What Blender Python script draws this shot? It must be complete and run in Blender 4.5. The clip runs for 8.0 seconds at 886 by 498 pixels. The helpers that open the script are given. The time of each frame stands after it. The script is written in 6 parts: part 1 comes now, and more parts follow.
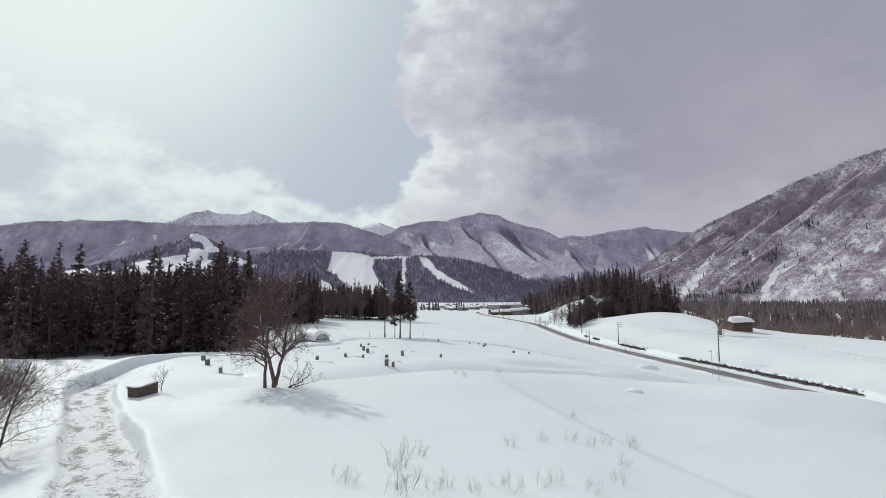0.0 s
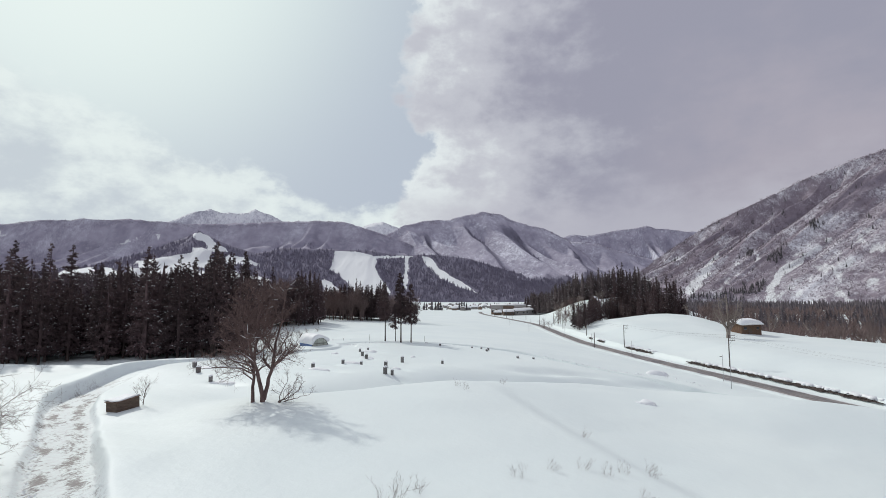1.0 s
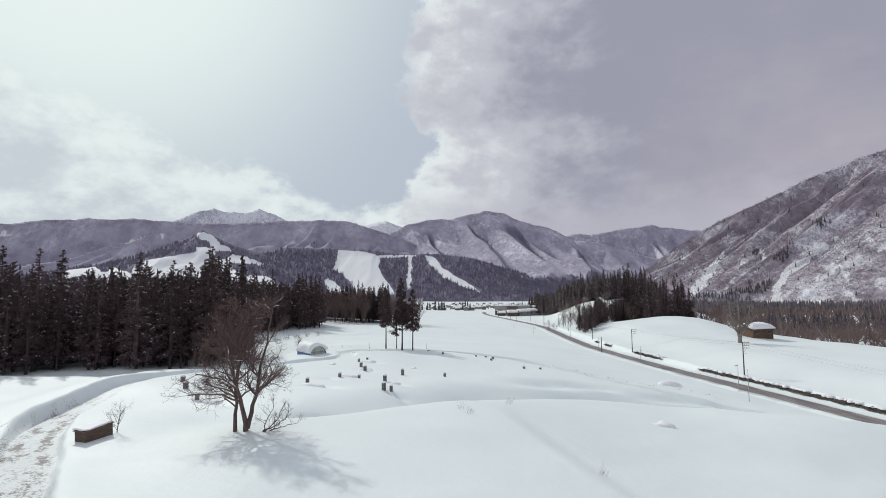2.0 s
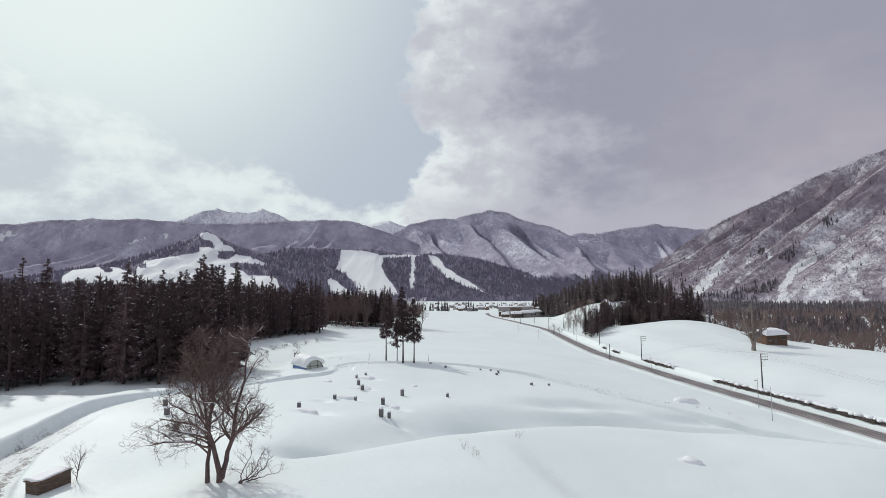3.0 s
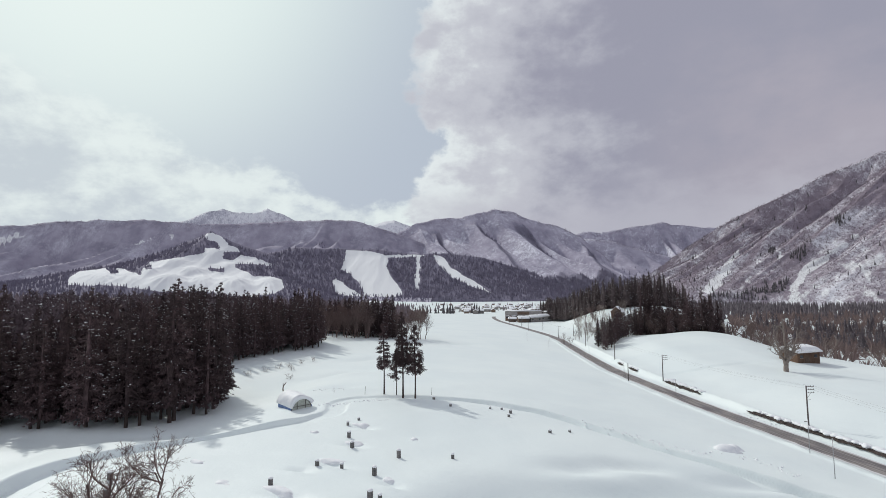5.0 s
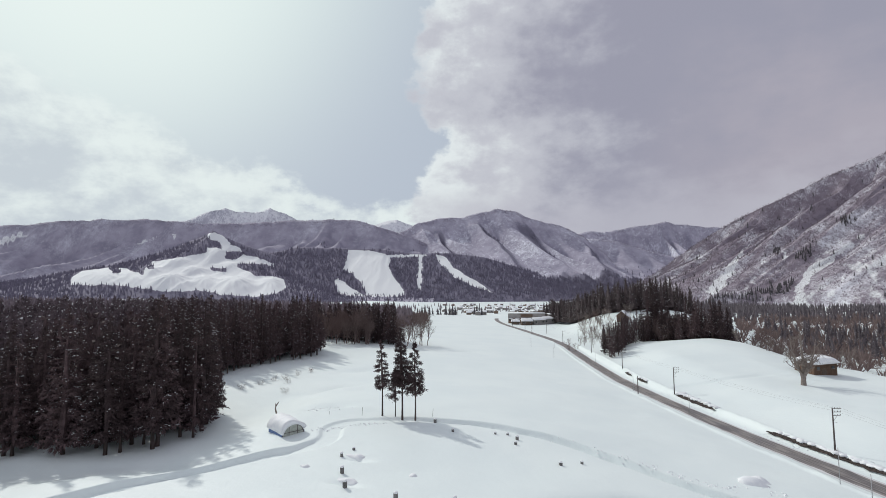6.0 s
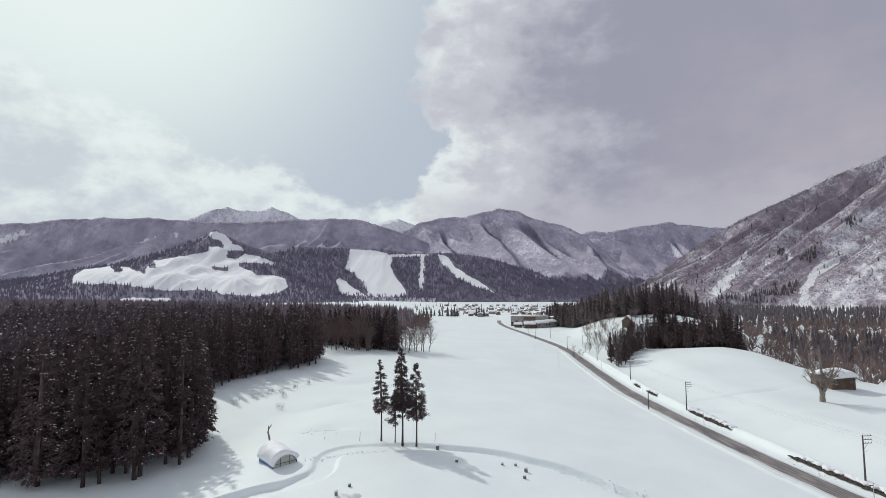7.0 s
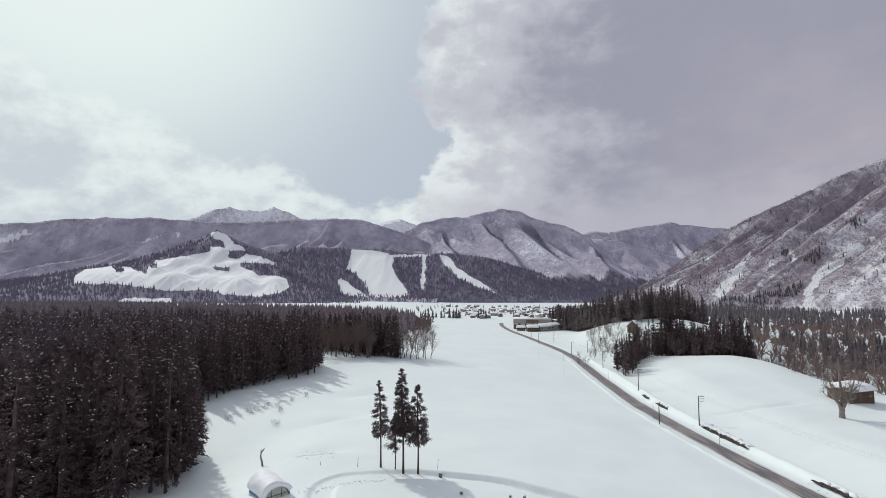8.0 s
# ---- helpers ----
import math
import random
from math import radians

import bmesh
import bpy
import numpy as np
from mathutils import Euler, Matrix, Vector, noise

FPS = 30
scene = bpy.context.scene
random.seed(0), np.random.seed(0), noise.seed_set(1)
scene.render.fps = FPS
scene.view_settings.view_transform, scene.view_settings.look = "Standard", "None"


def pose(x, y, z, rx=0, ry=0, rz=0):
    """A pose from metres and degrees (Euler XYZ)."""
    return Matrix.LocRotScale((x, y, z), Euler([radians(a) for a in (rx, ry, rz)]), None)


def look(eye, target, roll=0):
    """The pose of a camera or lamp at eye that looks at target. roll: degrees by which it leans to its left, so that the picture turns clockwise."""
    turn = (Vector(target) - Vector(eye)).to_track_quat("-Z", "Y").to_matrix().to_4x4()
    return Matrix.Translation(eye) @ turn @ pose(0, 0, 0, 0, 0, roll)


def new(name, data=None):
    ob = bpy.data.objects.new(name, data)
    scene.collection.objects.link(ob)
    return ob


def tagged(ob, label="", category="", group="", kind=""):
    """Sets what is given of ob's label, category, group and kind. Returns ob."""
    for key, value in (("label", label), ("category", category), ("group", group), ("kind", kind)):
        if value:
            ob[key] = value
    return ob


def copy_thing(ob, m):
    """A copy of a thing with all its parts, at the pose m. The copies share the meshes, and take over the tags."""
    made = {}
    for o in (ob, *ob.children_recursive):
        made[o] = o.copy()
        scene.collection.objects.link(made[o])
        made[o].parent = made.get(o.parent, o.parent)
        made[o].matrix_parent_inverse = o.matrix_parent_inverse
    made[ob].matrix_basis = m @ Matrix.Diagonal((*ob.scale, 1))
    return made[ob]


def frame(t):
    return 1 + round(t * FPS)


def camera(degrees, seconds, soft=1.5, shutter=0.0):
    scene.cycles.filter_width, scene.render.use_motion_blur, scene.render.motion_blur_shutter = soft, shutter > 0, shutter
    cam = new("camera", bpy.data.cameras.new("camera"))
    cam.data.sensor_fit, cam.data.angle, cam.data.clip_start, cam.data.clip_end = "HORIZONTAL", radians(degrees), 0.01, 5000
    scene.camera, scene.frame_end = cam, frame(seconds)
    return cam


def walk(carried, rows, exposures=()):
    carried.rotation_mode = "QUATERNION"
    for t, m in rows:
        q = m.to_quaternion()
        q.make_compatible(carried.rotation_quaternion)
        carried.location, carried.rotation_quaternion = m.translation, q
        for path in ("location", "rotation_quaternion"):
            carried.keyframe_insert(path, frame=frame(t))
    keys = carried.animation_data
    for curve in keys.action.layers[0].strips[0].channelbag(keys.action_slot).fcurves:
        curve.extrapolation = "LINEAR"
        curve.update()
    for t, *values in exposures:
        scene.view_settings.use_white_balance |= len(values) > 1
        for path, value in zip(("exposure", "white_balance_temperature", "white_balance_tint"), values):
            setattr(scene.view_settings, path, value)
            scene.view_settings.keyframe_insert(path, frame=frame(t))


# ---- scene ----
cam = camera(87.0, 8.0, 0.6)
PATH = [
    (0, (-0.946, 9.371, 11.150), (-0.945, 11.363, 11.323), -0.3),
    (0.5, (-0.825, 10.840, 11.450), (-0.830, 12.833, 11.622), -0.2),
    (1, (-0.749, 12.652, 11.958), (-0.760, 14.645, 12.128), -0.2),
    (1.5, (-0.650, 14.617, 12.642), (-0.668, 16.610, 12.810), -0.2),
    (3, (-0.521, 21.802, 15.932), (-0.560, 23.795, 16.094), -0.3),
    (3.5, (-0.456, 24.632, 17.231), (-0.500, 26.625, 17.392), -0.3),
    (4, (-0.377, 27.321, 18.694), (-0.429, 29.314, 18.853), -0.3),
    (4.5, (-0.446, 30.243, 20.028), (-0.503, 32.236, 20.186), -0.4),
    (6, (-0.566, 38.804, 24.497), (-0.638, 40.796, 24.651), -0.4),
    (6.5, (-0.750, 41.562, 26.182), (-0.826, 43.555, 26.333), -0.3),
    (7, (-1.062, 44.358, 27.842), (-1.142, 46.351, 27.992), -0.2),
    (7.5, (-1.408, 47.099, 29.362), (-1.491, 49.092, 29.511), -0.1),
    (8, (-1.600, 49.474, 30.724), (-1.687, 51.466, 30.873), -0.1),
]
walk(cam, [(t, look(eye, target, roll)) for t, eye, target, roll in PATH])

# ---- world, sun ----
SUN_AZ, SUN_EL = radians(-42), radians(38)
SUN_DIR = Vector((math.sin(SUN_AZ) * math.cos(SUN_EL), math.cos(SUN_AZ) * math.cos(SUN_EL), math.sin(SUN_EL)))


class Nodes:
    """Short way to lay out a node tree."""

    def __init__(self, tree):
        self.tree = tree
        tree.nodes.clear()

    def add(self, kind, *inputs, **fields):
        node = self.tree.nodes.new(kind)
        for key, value in fields.items():
            setattr(node, key, value)
        for k, v in enumerate(inputs):
            self.plug(node, k, v)
        return node

    def plug(self, node, key, v):
        if v is None:
            return
        if isinstance(v, bpy.types.Node):
            v = v.outputs[0]
        if isinstance(v, bpy.types.NodeSocket):
            self.tree.links.new(v, node.inputs[key])
        else:
            node.inputs[key].default_value = v

    def math(self, op, a, b=None, c=None):
        return self.add("ShaderNodeMath", a, b, c, operation=op)

    def ramp(self, v, lo, hi, a=0.0, b=1.0):
        return self.add("ShaderNodeMapRange", v, lo, hi, a, b, interpolation_type="SMOOTHSTEP")

    def noise(self, vec, scale, detail=4.0, rough=0.55):
        n = self.add("ShaderNodeTexNoise")
        self.plug(n, "Vector", vec)
        self.plug(n, "Scale", scale)
        self.plug(n, "Detail", detail)
        self.plug(n, "Roughness", rough)
        return n

    def mix(self, f, a, b):
        n = self.add("ShaderNodeMix", data_type="RGBA")
        self.plug(n, 0, f)
        self.plug(n, 6, a)
        self.plug(n, 7, b)
        return n.outputs[2]

    def stretch(self, vec, sx, sy, sz):
        m = self.add("ShaderNodeMapping")
        self.plug(m, "Vector", vec)
        m.inputs["Scale"].default_value = (sx, sy, sz)
        return m


def build_world():
    world = bpy.data.worlds.new("winter_sky")
    scene.world = world
    world.use_nodes = True
    n = Nodes(world.node_tree)
    way = n.add("ShaderNodeTexCoord").outputs["Generated"]
    xyz = n.add("ShaderNodeSeparateXYZ", way)
    az = n.math("ARCTAN2", xyz.outputs[0], xyz.outputs[1])
    el = n.math("ARCSINE", xyz.outputs[2])
    sky = n.add("ShaderNodeTexSky", sky_type="NISHITA", sun_disc=False, sun_elevation=SUN_EL, sun_rotation=SUN_AZ, dust_density=3.0, altitude=300.0)
    dim = n.add("ShaderNodeVectorMath", sky, operation="SCALE")
    n.plug(dim, "Scale", 0.05)
    # thin veil of high cloud, brighter round the sun
    near = n.add("ShaderNodeVectorMath", way, tuple(SUN_DIR), operation="DOT_PRODUCT").outputs["Value"]
    glow = n.math("POWER", n.math("MAXIMUM", near, 0.0), 9.0)
    veil = n.mix(n.ramp(glow, 0.02, 0.8), (0.485, 0.547, 0.637, 1), (0.755, 0.865, 0.855, 1))
    clear = n.mix(0.92, dim, veil)
    # billows at four sizes, flatter towards the horizon
    flat = n.stretch(way, 1, 1, 1.7)
    huge, mid, fine = n.noise(flat, 2.6, 3.0, 0.5), n.noise(flat, 7.0, 5.0, 0.55), n.noise(n.stretch(way, 1, 1, 1.5), 19.0, 7.0, 0.6)

    def about(v, gain):
        return n.math("MULTIPLY", n.math("SUBTRACT", v, 0.5), gain)

    def hump(v, centre, width, gain):
        d = n.math("DIVIDE", n.math("SUBTRACT", v, centre), width)
        return n.math("MULTIPLY", n.math("EXPONENT", n.math("MULTIPLY", n.math("MULTIPLY", d, d), -1.0)), gain)

    # bank of low cumulus that climbs towards the sunny side
    climb = n.math("MULTIPLY", n.math("MAXIMUM", n.math("SUBTRACT", -0.30, az), 0.0), 0.36)
    top = n.math("ADD", n.math("ADD", climb, 0.183), hump(az, -0.41, 0.07, 0.018))
    depth = n.math("ADD", n.math("SUBTRACT", top, el), n.math("ADD", about(mid, 0.16), about(fine, 0.085)))
    low = n.ramp(depth, -0.012, 0.022)
    bright = n.math("ADD", n.math("ADD", about(mid, 1.9), about(fine, 1.6)), n.ramp(depth, 0.0, 0.16, 0.80, 0.42))
    lit = n.mix(n.ramp(bright, 0.15, 0.95), (0.565, 0.625, 0.675, 1), (0.79, 0.865, 0.855, 1))
    with_low = n.mix(n.math("MULTIPLY", low, n.ramp(depth, -0.01, 0.05, 0.55, 0.9)), clear, lit)
    # large grey cloud with a bright, billowing border
    border = n.math("ADD", n.math("ADD", hump(el, 0.305, 0.045, 0.062), -0.097), n.ramp(el, 0.40, 0.60, 0.0, 0.022))
    side = n.math("ADD", n.math("SUBTRACT", az, border), n.math("ADD", about(mid, 0.09), about(fine, 0.14)))
    big = n.ramp(side, -0.006, 0.03)
    inner = n.math("ADD", side, n.math("ADD", about(huge, 0.42), n.math("ADD", about(mid, 0.38), about(fine, 0.16))))
    rim = n.mix(n.ramp(inner, 0.0, 0.17), (0.755, 0.81, 0.825, 1), (0.545, 0.562, 0.62, 1))
    grey = n.mix(n.ramp(inner, 0.13, 0.46), rim, (0.325, 0.33, 0.41, 1))
    lilac = n.math("MULTIPLY", n.ramp(az, 0.30, 0.62), n.ramp(n.math("ADD", el, about(mid, 0.5)), 0.48, 0.16))
    grey = n.mix(n.math("MULTIPLY", lilac, 0.75), grey, (0.44, 0.415, 0.475, 1))
    base = n.ramp(n.math("ADD", el, about(mid, 0.22)), 0.235, 0.13)
    grey = n.mix(n.math("MULTIPLY", base, 0.75), grey, (0.485, 0.487, 0.555, 1))
    all_sky = n.mix(big, with_low, grey)
    # unseen lilac cloud added over the rear sky to tint the snow's shadows
    cover = n.mix(n.ramp(mid, 0.35, 0.65), (0.43, 0.44, 0.51, 1), (0.54, 0.555, 0.61, 1))
    all_sky = n.mix(n.ramp(xyz.outputs[1], 0.15, -0.35), all_sky, cover)
    back = n.add("ShaderNodeBackground", all_sky, 1.0)
    n.add("ShaderNodeOutputWorld", back)
    lamp = bpy.data.lights.new("sun", "SUN")
    lamp.energy, lamp.angle, lamp.color = 1.76, radians(1.2), (1.0, 0.98, 0.91)
    new("sun", lamp).matrix_world = look((0, 0, 200), Vector((0, 0, 200)) - SUN_DIR)


build_world()


# ---- materials ----
def material(name):
    mat = bpy.data.materials.new(name)
    mat.use_nodes = True
    return mat, Nodes(mat.node_tree)


def finish(n, colour, rough, bump=None, height=0.05, metal=0.0):
    b = n.add("ShaderNodeBsdfPrincipled")
    n.plug(b, "Base Color", colour)
    n.plug(b, "Roughness", rough)
    n.plug(b, "Metallic", metal)
    b.inputs["Specular IOR Level"].default_value = 0.3
    if bump is not None:
        k = n.add("ShaderNodeBump")
        k.inputs["Distance"].default_value = height
        k.inputs["Strength"].default_value = 0.8
        n.plug(k, "Height", bump)
        n.plug(b, "Normal", k)
    n.add("ShaderNodeOutputMaterial", b)


def place(n):
    return n.add("ShaderNodeNewGeometry").outputs["Position"]


def attr(n, name):
    return n.add("ShaderNodeAttribute", attribute_name=name, attribute_type="GEOMETRY").outputs["Fac"]


def snow_material():
    mat, n = material("snow")
    at = place(n)
    wide, mid, fine = n.noise(at, 0.05, 3), n.noise(at, 0.9, 5), n.noise(at, 9.0, 3)
    white = n.mix(n.ramp(wide, 0.3, 0.7), (0.785, 0.855, 0.855, 1), (0.83, 0.895, 0.885, 1))
    white = n.mix(n.math("MULTIPLY", n.ramp(fine, 0.35, 0.7), 0.12), white, (0.80, 0.835, 0.85, 1))
    # scraped lane: packed snow, with streaks of gravel and mud
    lane = attr(n, "lane")
    run = n.add("ShaderNodeCombineXYZ", attr(n, "lane_off"), n.math("MULTIPLY", attr(n, "lane_way"), 0.42), 0.0)
    streak, grit = n.noise(run, 0.75, 6, 0.62), n.noise(at, 3.2, 6, 0.75)
    track = n.ramp(n.math("ABSOLUTE", n.math("SUBTRACT", n.math("ABSOLUTE", attr(n, "lane_off")), 0.95)), 0.75, 0.1, 0.0, 0.10)
    worn = n.math("MULTIPLY", lane, n.ramp(n.math("ADD", n.math("ADD", streak, track), n.math("MULTIPLY", n.math("SUBTRACT", grit, 0.5), 0.85)), 0.525, 0.70))
    packed = n.mix(n.math("MULTIPLY", lane, n.ramp(grit, 0.4, 0.6, 0.1, 0.5)), white, (0.66, 0.65, 0.66, 1))
    colour = n.mix(n.math("MULTIPLY", worn, 0.85), packed, (0.15, 0.115, 0.112, 1))
    bump = n.math("ADD", n.math("MULTIPLY", mid, 0.8), n.math("MULTIPLY", fine, n.math("ADD", n.math("MULTIPLY", lane, 0.9), 0.10)))
    finish(n, colour, 0.55, bump, 0.10)
    return mat


def plain(name, a, b, scale, rough=0.8, height=0.02, detail=5.0, sx=1.0, sy=1.0, sz=1.0, metal=0.0, spread=0.0):
    """Two tones mixed by noise at two scales, with fine relief; spread varies it from object to object."""
    mat, n = material(name)
    at = n.stretch(place(n), sx, sy, sz)
    coarse, fine = n.noise(at, scale, detail), n.noise(at, scale * 7.3, 4)
    f = n.math("ADD", n.math("MULTIPLY", coarse, 0.65), n.math("MULTIPLY", fine, 0.35))
    colour = n.mix(n.ramp(f, 0.34, 0.66), (*a, 1), (*b, 1))
    if spread:
        tone = n.add("ShaderNodeObjectInfo").outputs["Random"]
        vary = n.add("ShaderNodeHueSaturation")
        n.plug(vary, "Value", n.ramp(tone, 0, 1, 1 - spread, 1 + spread))
        n.plug(vary, "Color", colour)
        colour = vary.outputs[0]
    finish(n, colour, rough, f, height, metal)
    return mat


def woods_material(name, twigs, floor, scale, thin, grain=0.8):
    """Leafless forest over snow: crowns of twigs, snow between them, distance haze mixed into their tones; open where
    the 'open' attribute says.
    """
    mat, n = material(name)
    at = place(n)
    crowns = n.noise(n.stretch(at, 1, 1, 0.35), scale * 2.0, 4, 0.7)
    groups = n.noise(n.stretch(at, 1, 1, 0.6), scale * 0.62, 5, 0.7)
    stands = n.noise(at, scale * 0.05, 5, 0.62)
    hue = n.noise(at, scale * 0.16, 4, 0.6)
    f = n.math("ADD", n.math("ADD", n.math("MULTIPLY", n.math("SUBTRACT", crowns, 0.5), grain), n.math("MULTIPLY", n.math("SUBTRACT", groups, 0.5), grain)), n.math("MULTIPLY", n.math("SUBTRACT", stands, thin), 1.4))
    f = n.math("SUBTRACT", f, n.math("MULTIPLY", n.math("POWER", attr(n, "crest"), 2.0), 0.5))
    a, b = twigs
    tone = n.mix(n.ramp(hue, 0.3, 0.7), (*a, 1), (*b, 1))
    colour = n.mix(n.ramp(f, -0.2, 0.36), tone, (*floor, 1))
    # belts of dense conifers, darkened too for the shade on the spurs' steep sides
    belt = n.math("ADD", attr(n, "belt"), n.math("MULTIPLY", n.math("SUBTRACT", crowns, 0.5), 0.9))
    colour = n.mix(n.math("MULTIPLY", n.ramp(belt, 0.3, 0.75), 0.85), colour, (0.155, 0.145, 0.20, 1))
    # cleared ground: clean where fully open, with scattered saplings where only thinned
    free = n.math("ADD", attr(n, "open"), n.math("MULTIPLY", n.math("SUBTRACT", crowns, 0.5), 0.5))
    colour = n.mix(n.ramp(free, 0.32, 0.62), colour, (0.86, 0.875, 0.885, 1))
    finish(n, colour, 0.9, crowns, 1.0)
    return mat


def asphalt_material():
    mat, n = material("asphalt")
    at = place(n)
    across = attr(n, "across")
    grit, patch = n.noise(at, 14, 4), n.noise(n.stretch(at, 1, 0.25, 1), 0.5, 6, 0.65)
    tar = n.mix(n.ramp(grit, 0.3, 0.7), (0.10, 0.088, 0.088, 1), (0.15, 0.134, 0.132, 1))
    wear = n.noise(n.add("ShaderNodeCombineXYZ", n.math("MULTIPLY", across, 3.0), n.math("MULTIPLY", n.add("ShaderNodeSeparateXYZ", at).outputs[1], 0.05), 0.0), 2.4, 5, 0.6)
    wet = n.mix(n.ramp(n.math("ADD", n.math("MULTIPLY", patch, 0.5), n.math("MULTIPLY", wear, 0.5)), 0.42, 0.58), tar, (0.30, 0.275, 0.262, 1))
    slush = n.math("ADD", n.ramp(across, 0.62, 0.98), n.math("MULTIPLY", n.math("SUBTRACT", patch, 0.5), 1.6))
    colour = n.mix(n.ramp(slush, 0.28, 0.62), wet, (0.64, 0.64, 0.65, 1))
    finish(n, colour, n.ramp(patch, 0.4, 0.65, 0.35, 0.85), grit, 0.01)
    return mat


SNOW = snow_material()
ASPHALT = asphalt_material()
CAP = plain("snow_cap", (0.80, 0.82, 0.85), (0.89, 0.90, 0.91), 1.2, 0.6, 0.05)
BARK = plain("cedar_bark", (0.034, 0.025, 0.024), (0.088, 0.065, 0.06), 3.0, 0.9, 0.03, sz=0.2, spread=0.2)
TWIG = plain("bare_bark", (0.09, 0.060, 0.056), (0.21, 0.145, 0.135), 4.0, 0.9, 0.02, sz=0.4, spread=0.15)
PALE_TWIG = plain("pale_bark", (0.20, 0.165, 0.145), (0.36, 0.31, 0.28), 4.0, 0.9, 0.02, sz=0.4, spread=0.15)
MAUVE_TWIG = plain("hill_twigs", (0.19, 0.157, 0.18), (0.31, 0.265, 0.30), 0.6, 0.9, 0.02)
BROWN_TWIG = plain("brown_bark", (0.115, 0.083, 0.078), (0.235, 0.175, 0.165), 3.0, 0.9, 0.02, spread=0.2)
NEEDLE = plain("cedar_needles", (0.050, 0.033, 0.036), (0.122, 0.082, 0.083), 0.8, 0.75, 0.03, spread=0.3)
# grey lift stands for snow dust and for distance haze, painted in
FAR_NEEDLE = plain("dusted_hazed_needles", (0.055, 0.05, 0.055), (0.15, 0.14, 0.15), 0.25, 0.9, 0.1)
# violet lift is the haze over far hill conifers, put into the colour
HILL_NEEDLE = plain("hazed_hill_needles", (0.155, 0.143, 0.198), (0.24, 0.222, 0.29), 0.03, 0.9, 0.1)
# paler mauve needles for the valley forest: haze painted into the colour
HAZED_NEEDLE = plain("hazed_forest_needles", (0.13, 0.105, 0.12), (0.30, 0.25, 0.275), 0.25, 0.9, 0.1)
WOOD_NEEDLE = plain("brown_cedar_needles", (0.06, 0.046, 0.046), (0.15, 0.12, 0.12), 0.5, 0.85, 0.1)
SNOWY_NEEDLE = plain("snow_laden_needles", (0.075, 0.063, 0.07), (0.19, 0.165, 0.18), 0.25, 0.9, 0.1)
# lighter cedar needles deep in the stands: haze put into the colour
HAZED_CEDAR = plain("hazed_cedar_needles", (0.078, 0.060, 0.067), (0.19, 0.15, 0.162), 0.3, 0.85, 0.05)
STONE = plain("grave_stone", (0.10, 0.095, 0.095), (0.22, 0.21, 0.205), 5.0, 0.6, 0.01, spread=0.2)
EARTH = plain("bank_earth", (0.032, 0.026, 0.025), (0.10, 0.078, 0.07), 2.2, 0.95, 0.08)
CONCRETE = plain("concrete", (0.22, 0.20, 0.19), (0.34, 0.31, 0.29), 2.5, 0.85, 0.01)
DARK_POLE = plain("weathered_pole", (0.07, 0.055, 0.055), (0.16, 0.135, 0.13), 3.0, 0.8, 0.01)
STEEL = plain("galvanised_steel", (0.30, 0.30, 0.31), (0.45, 0.45, 0.46), 4.0, 0.45, 0.005, metal=0.6)
BOARD = plain("barn_boards", (0.11, 0.065, 0.045), (0.23, 0.145, 0.10), 1.4, 0.85, 0.02, sx=3.0, sy=3.0, sz=0.3)
DARK_BOARD = plain("old_boards", (0.075, 0.052, 0.04), (0.15, 0.11, 0.085), 2.0, 0.85, 0.02, sz=4.0)
FILM = plain("greenhouse_film", (0.32, 0.35, 0.31), (0.50, 0.52, 0.47), 1.5, 0.4, 0.02)
BLUE = plain("blue_sheet", (0.10, 0.17, 0.36), (0.20, 0.29, 0.50), 2.0, 0.55, 0.02)
RUST = plain("rusty_sheet", (0.13, 0.075, 0.05), (0.26, 0.17, 0.13), 2.5, 0.7, 0.01)
PLASTER = plain("house_plaster", (0.27, 0.25, 0.24), (0.42, 0.395, 0.375), 0.5, 0.8, 0.01, spread=0.3)
HOUSE_WOOD = plain("house_timber", (0.15, 0.105, 0.08), (0.26, 0.19, 0.15), 0.8, 0.8, 0.01, spread=0.3)
PANE = plain("dark_pane", (0.03, 0.035, 0.04), (0.06, 0.065, 0.075), 1.0, 0.15, 0.0)
GREY_WALL = plain("hall_wall", (0.28, 0.265, 0.26), (0.38, 0.36, 0.35), 0.4, 0.75, 0.01)
# distance haze mixed into these tones: bluish-mauve twigs, lilac snow between
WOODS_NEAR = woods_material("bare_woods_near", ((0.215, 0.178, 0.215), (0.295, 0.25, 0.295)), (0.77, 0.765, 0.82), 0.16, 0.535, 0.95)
WOODS_FAR = woods_material("hazed_woods_far", ((0.30, 0.28, 0.36), (0.44, 0.415, 0.505)), (0.76, 0.76, 0.84), 0.085, 0.57, 1.2)
WOODS_SKI = woods_material("hazed_ski_woods", ((0.17, 0.157, 0.215), (0.25, 0.232, 0.30)), (0.33, 0.32, 0.39), 0.12, 0.66, 0.5)
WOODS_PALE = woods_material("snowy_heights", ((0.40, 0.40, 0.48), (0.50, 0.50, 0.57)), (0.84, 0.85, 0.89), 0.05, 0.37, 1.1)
WOODS_LEFT = woods_material("hazed_ridge_woods", ((0.275, 0.257, 0.33), (0.41, 0.385, 0.47)), (0.66, 0.655, 0.74), 0.085, 0.60, 0.55)


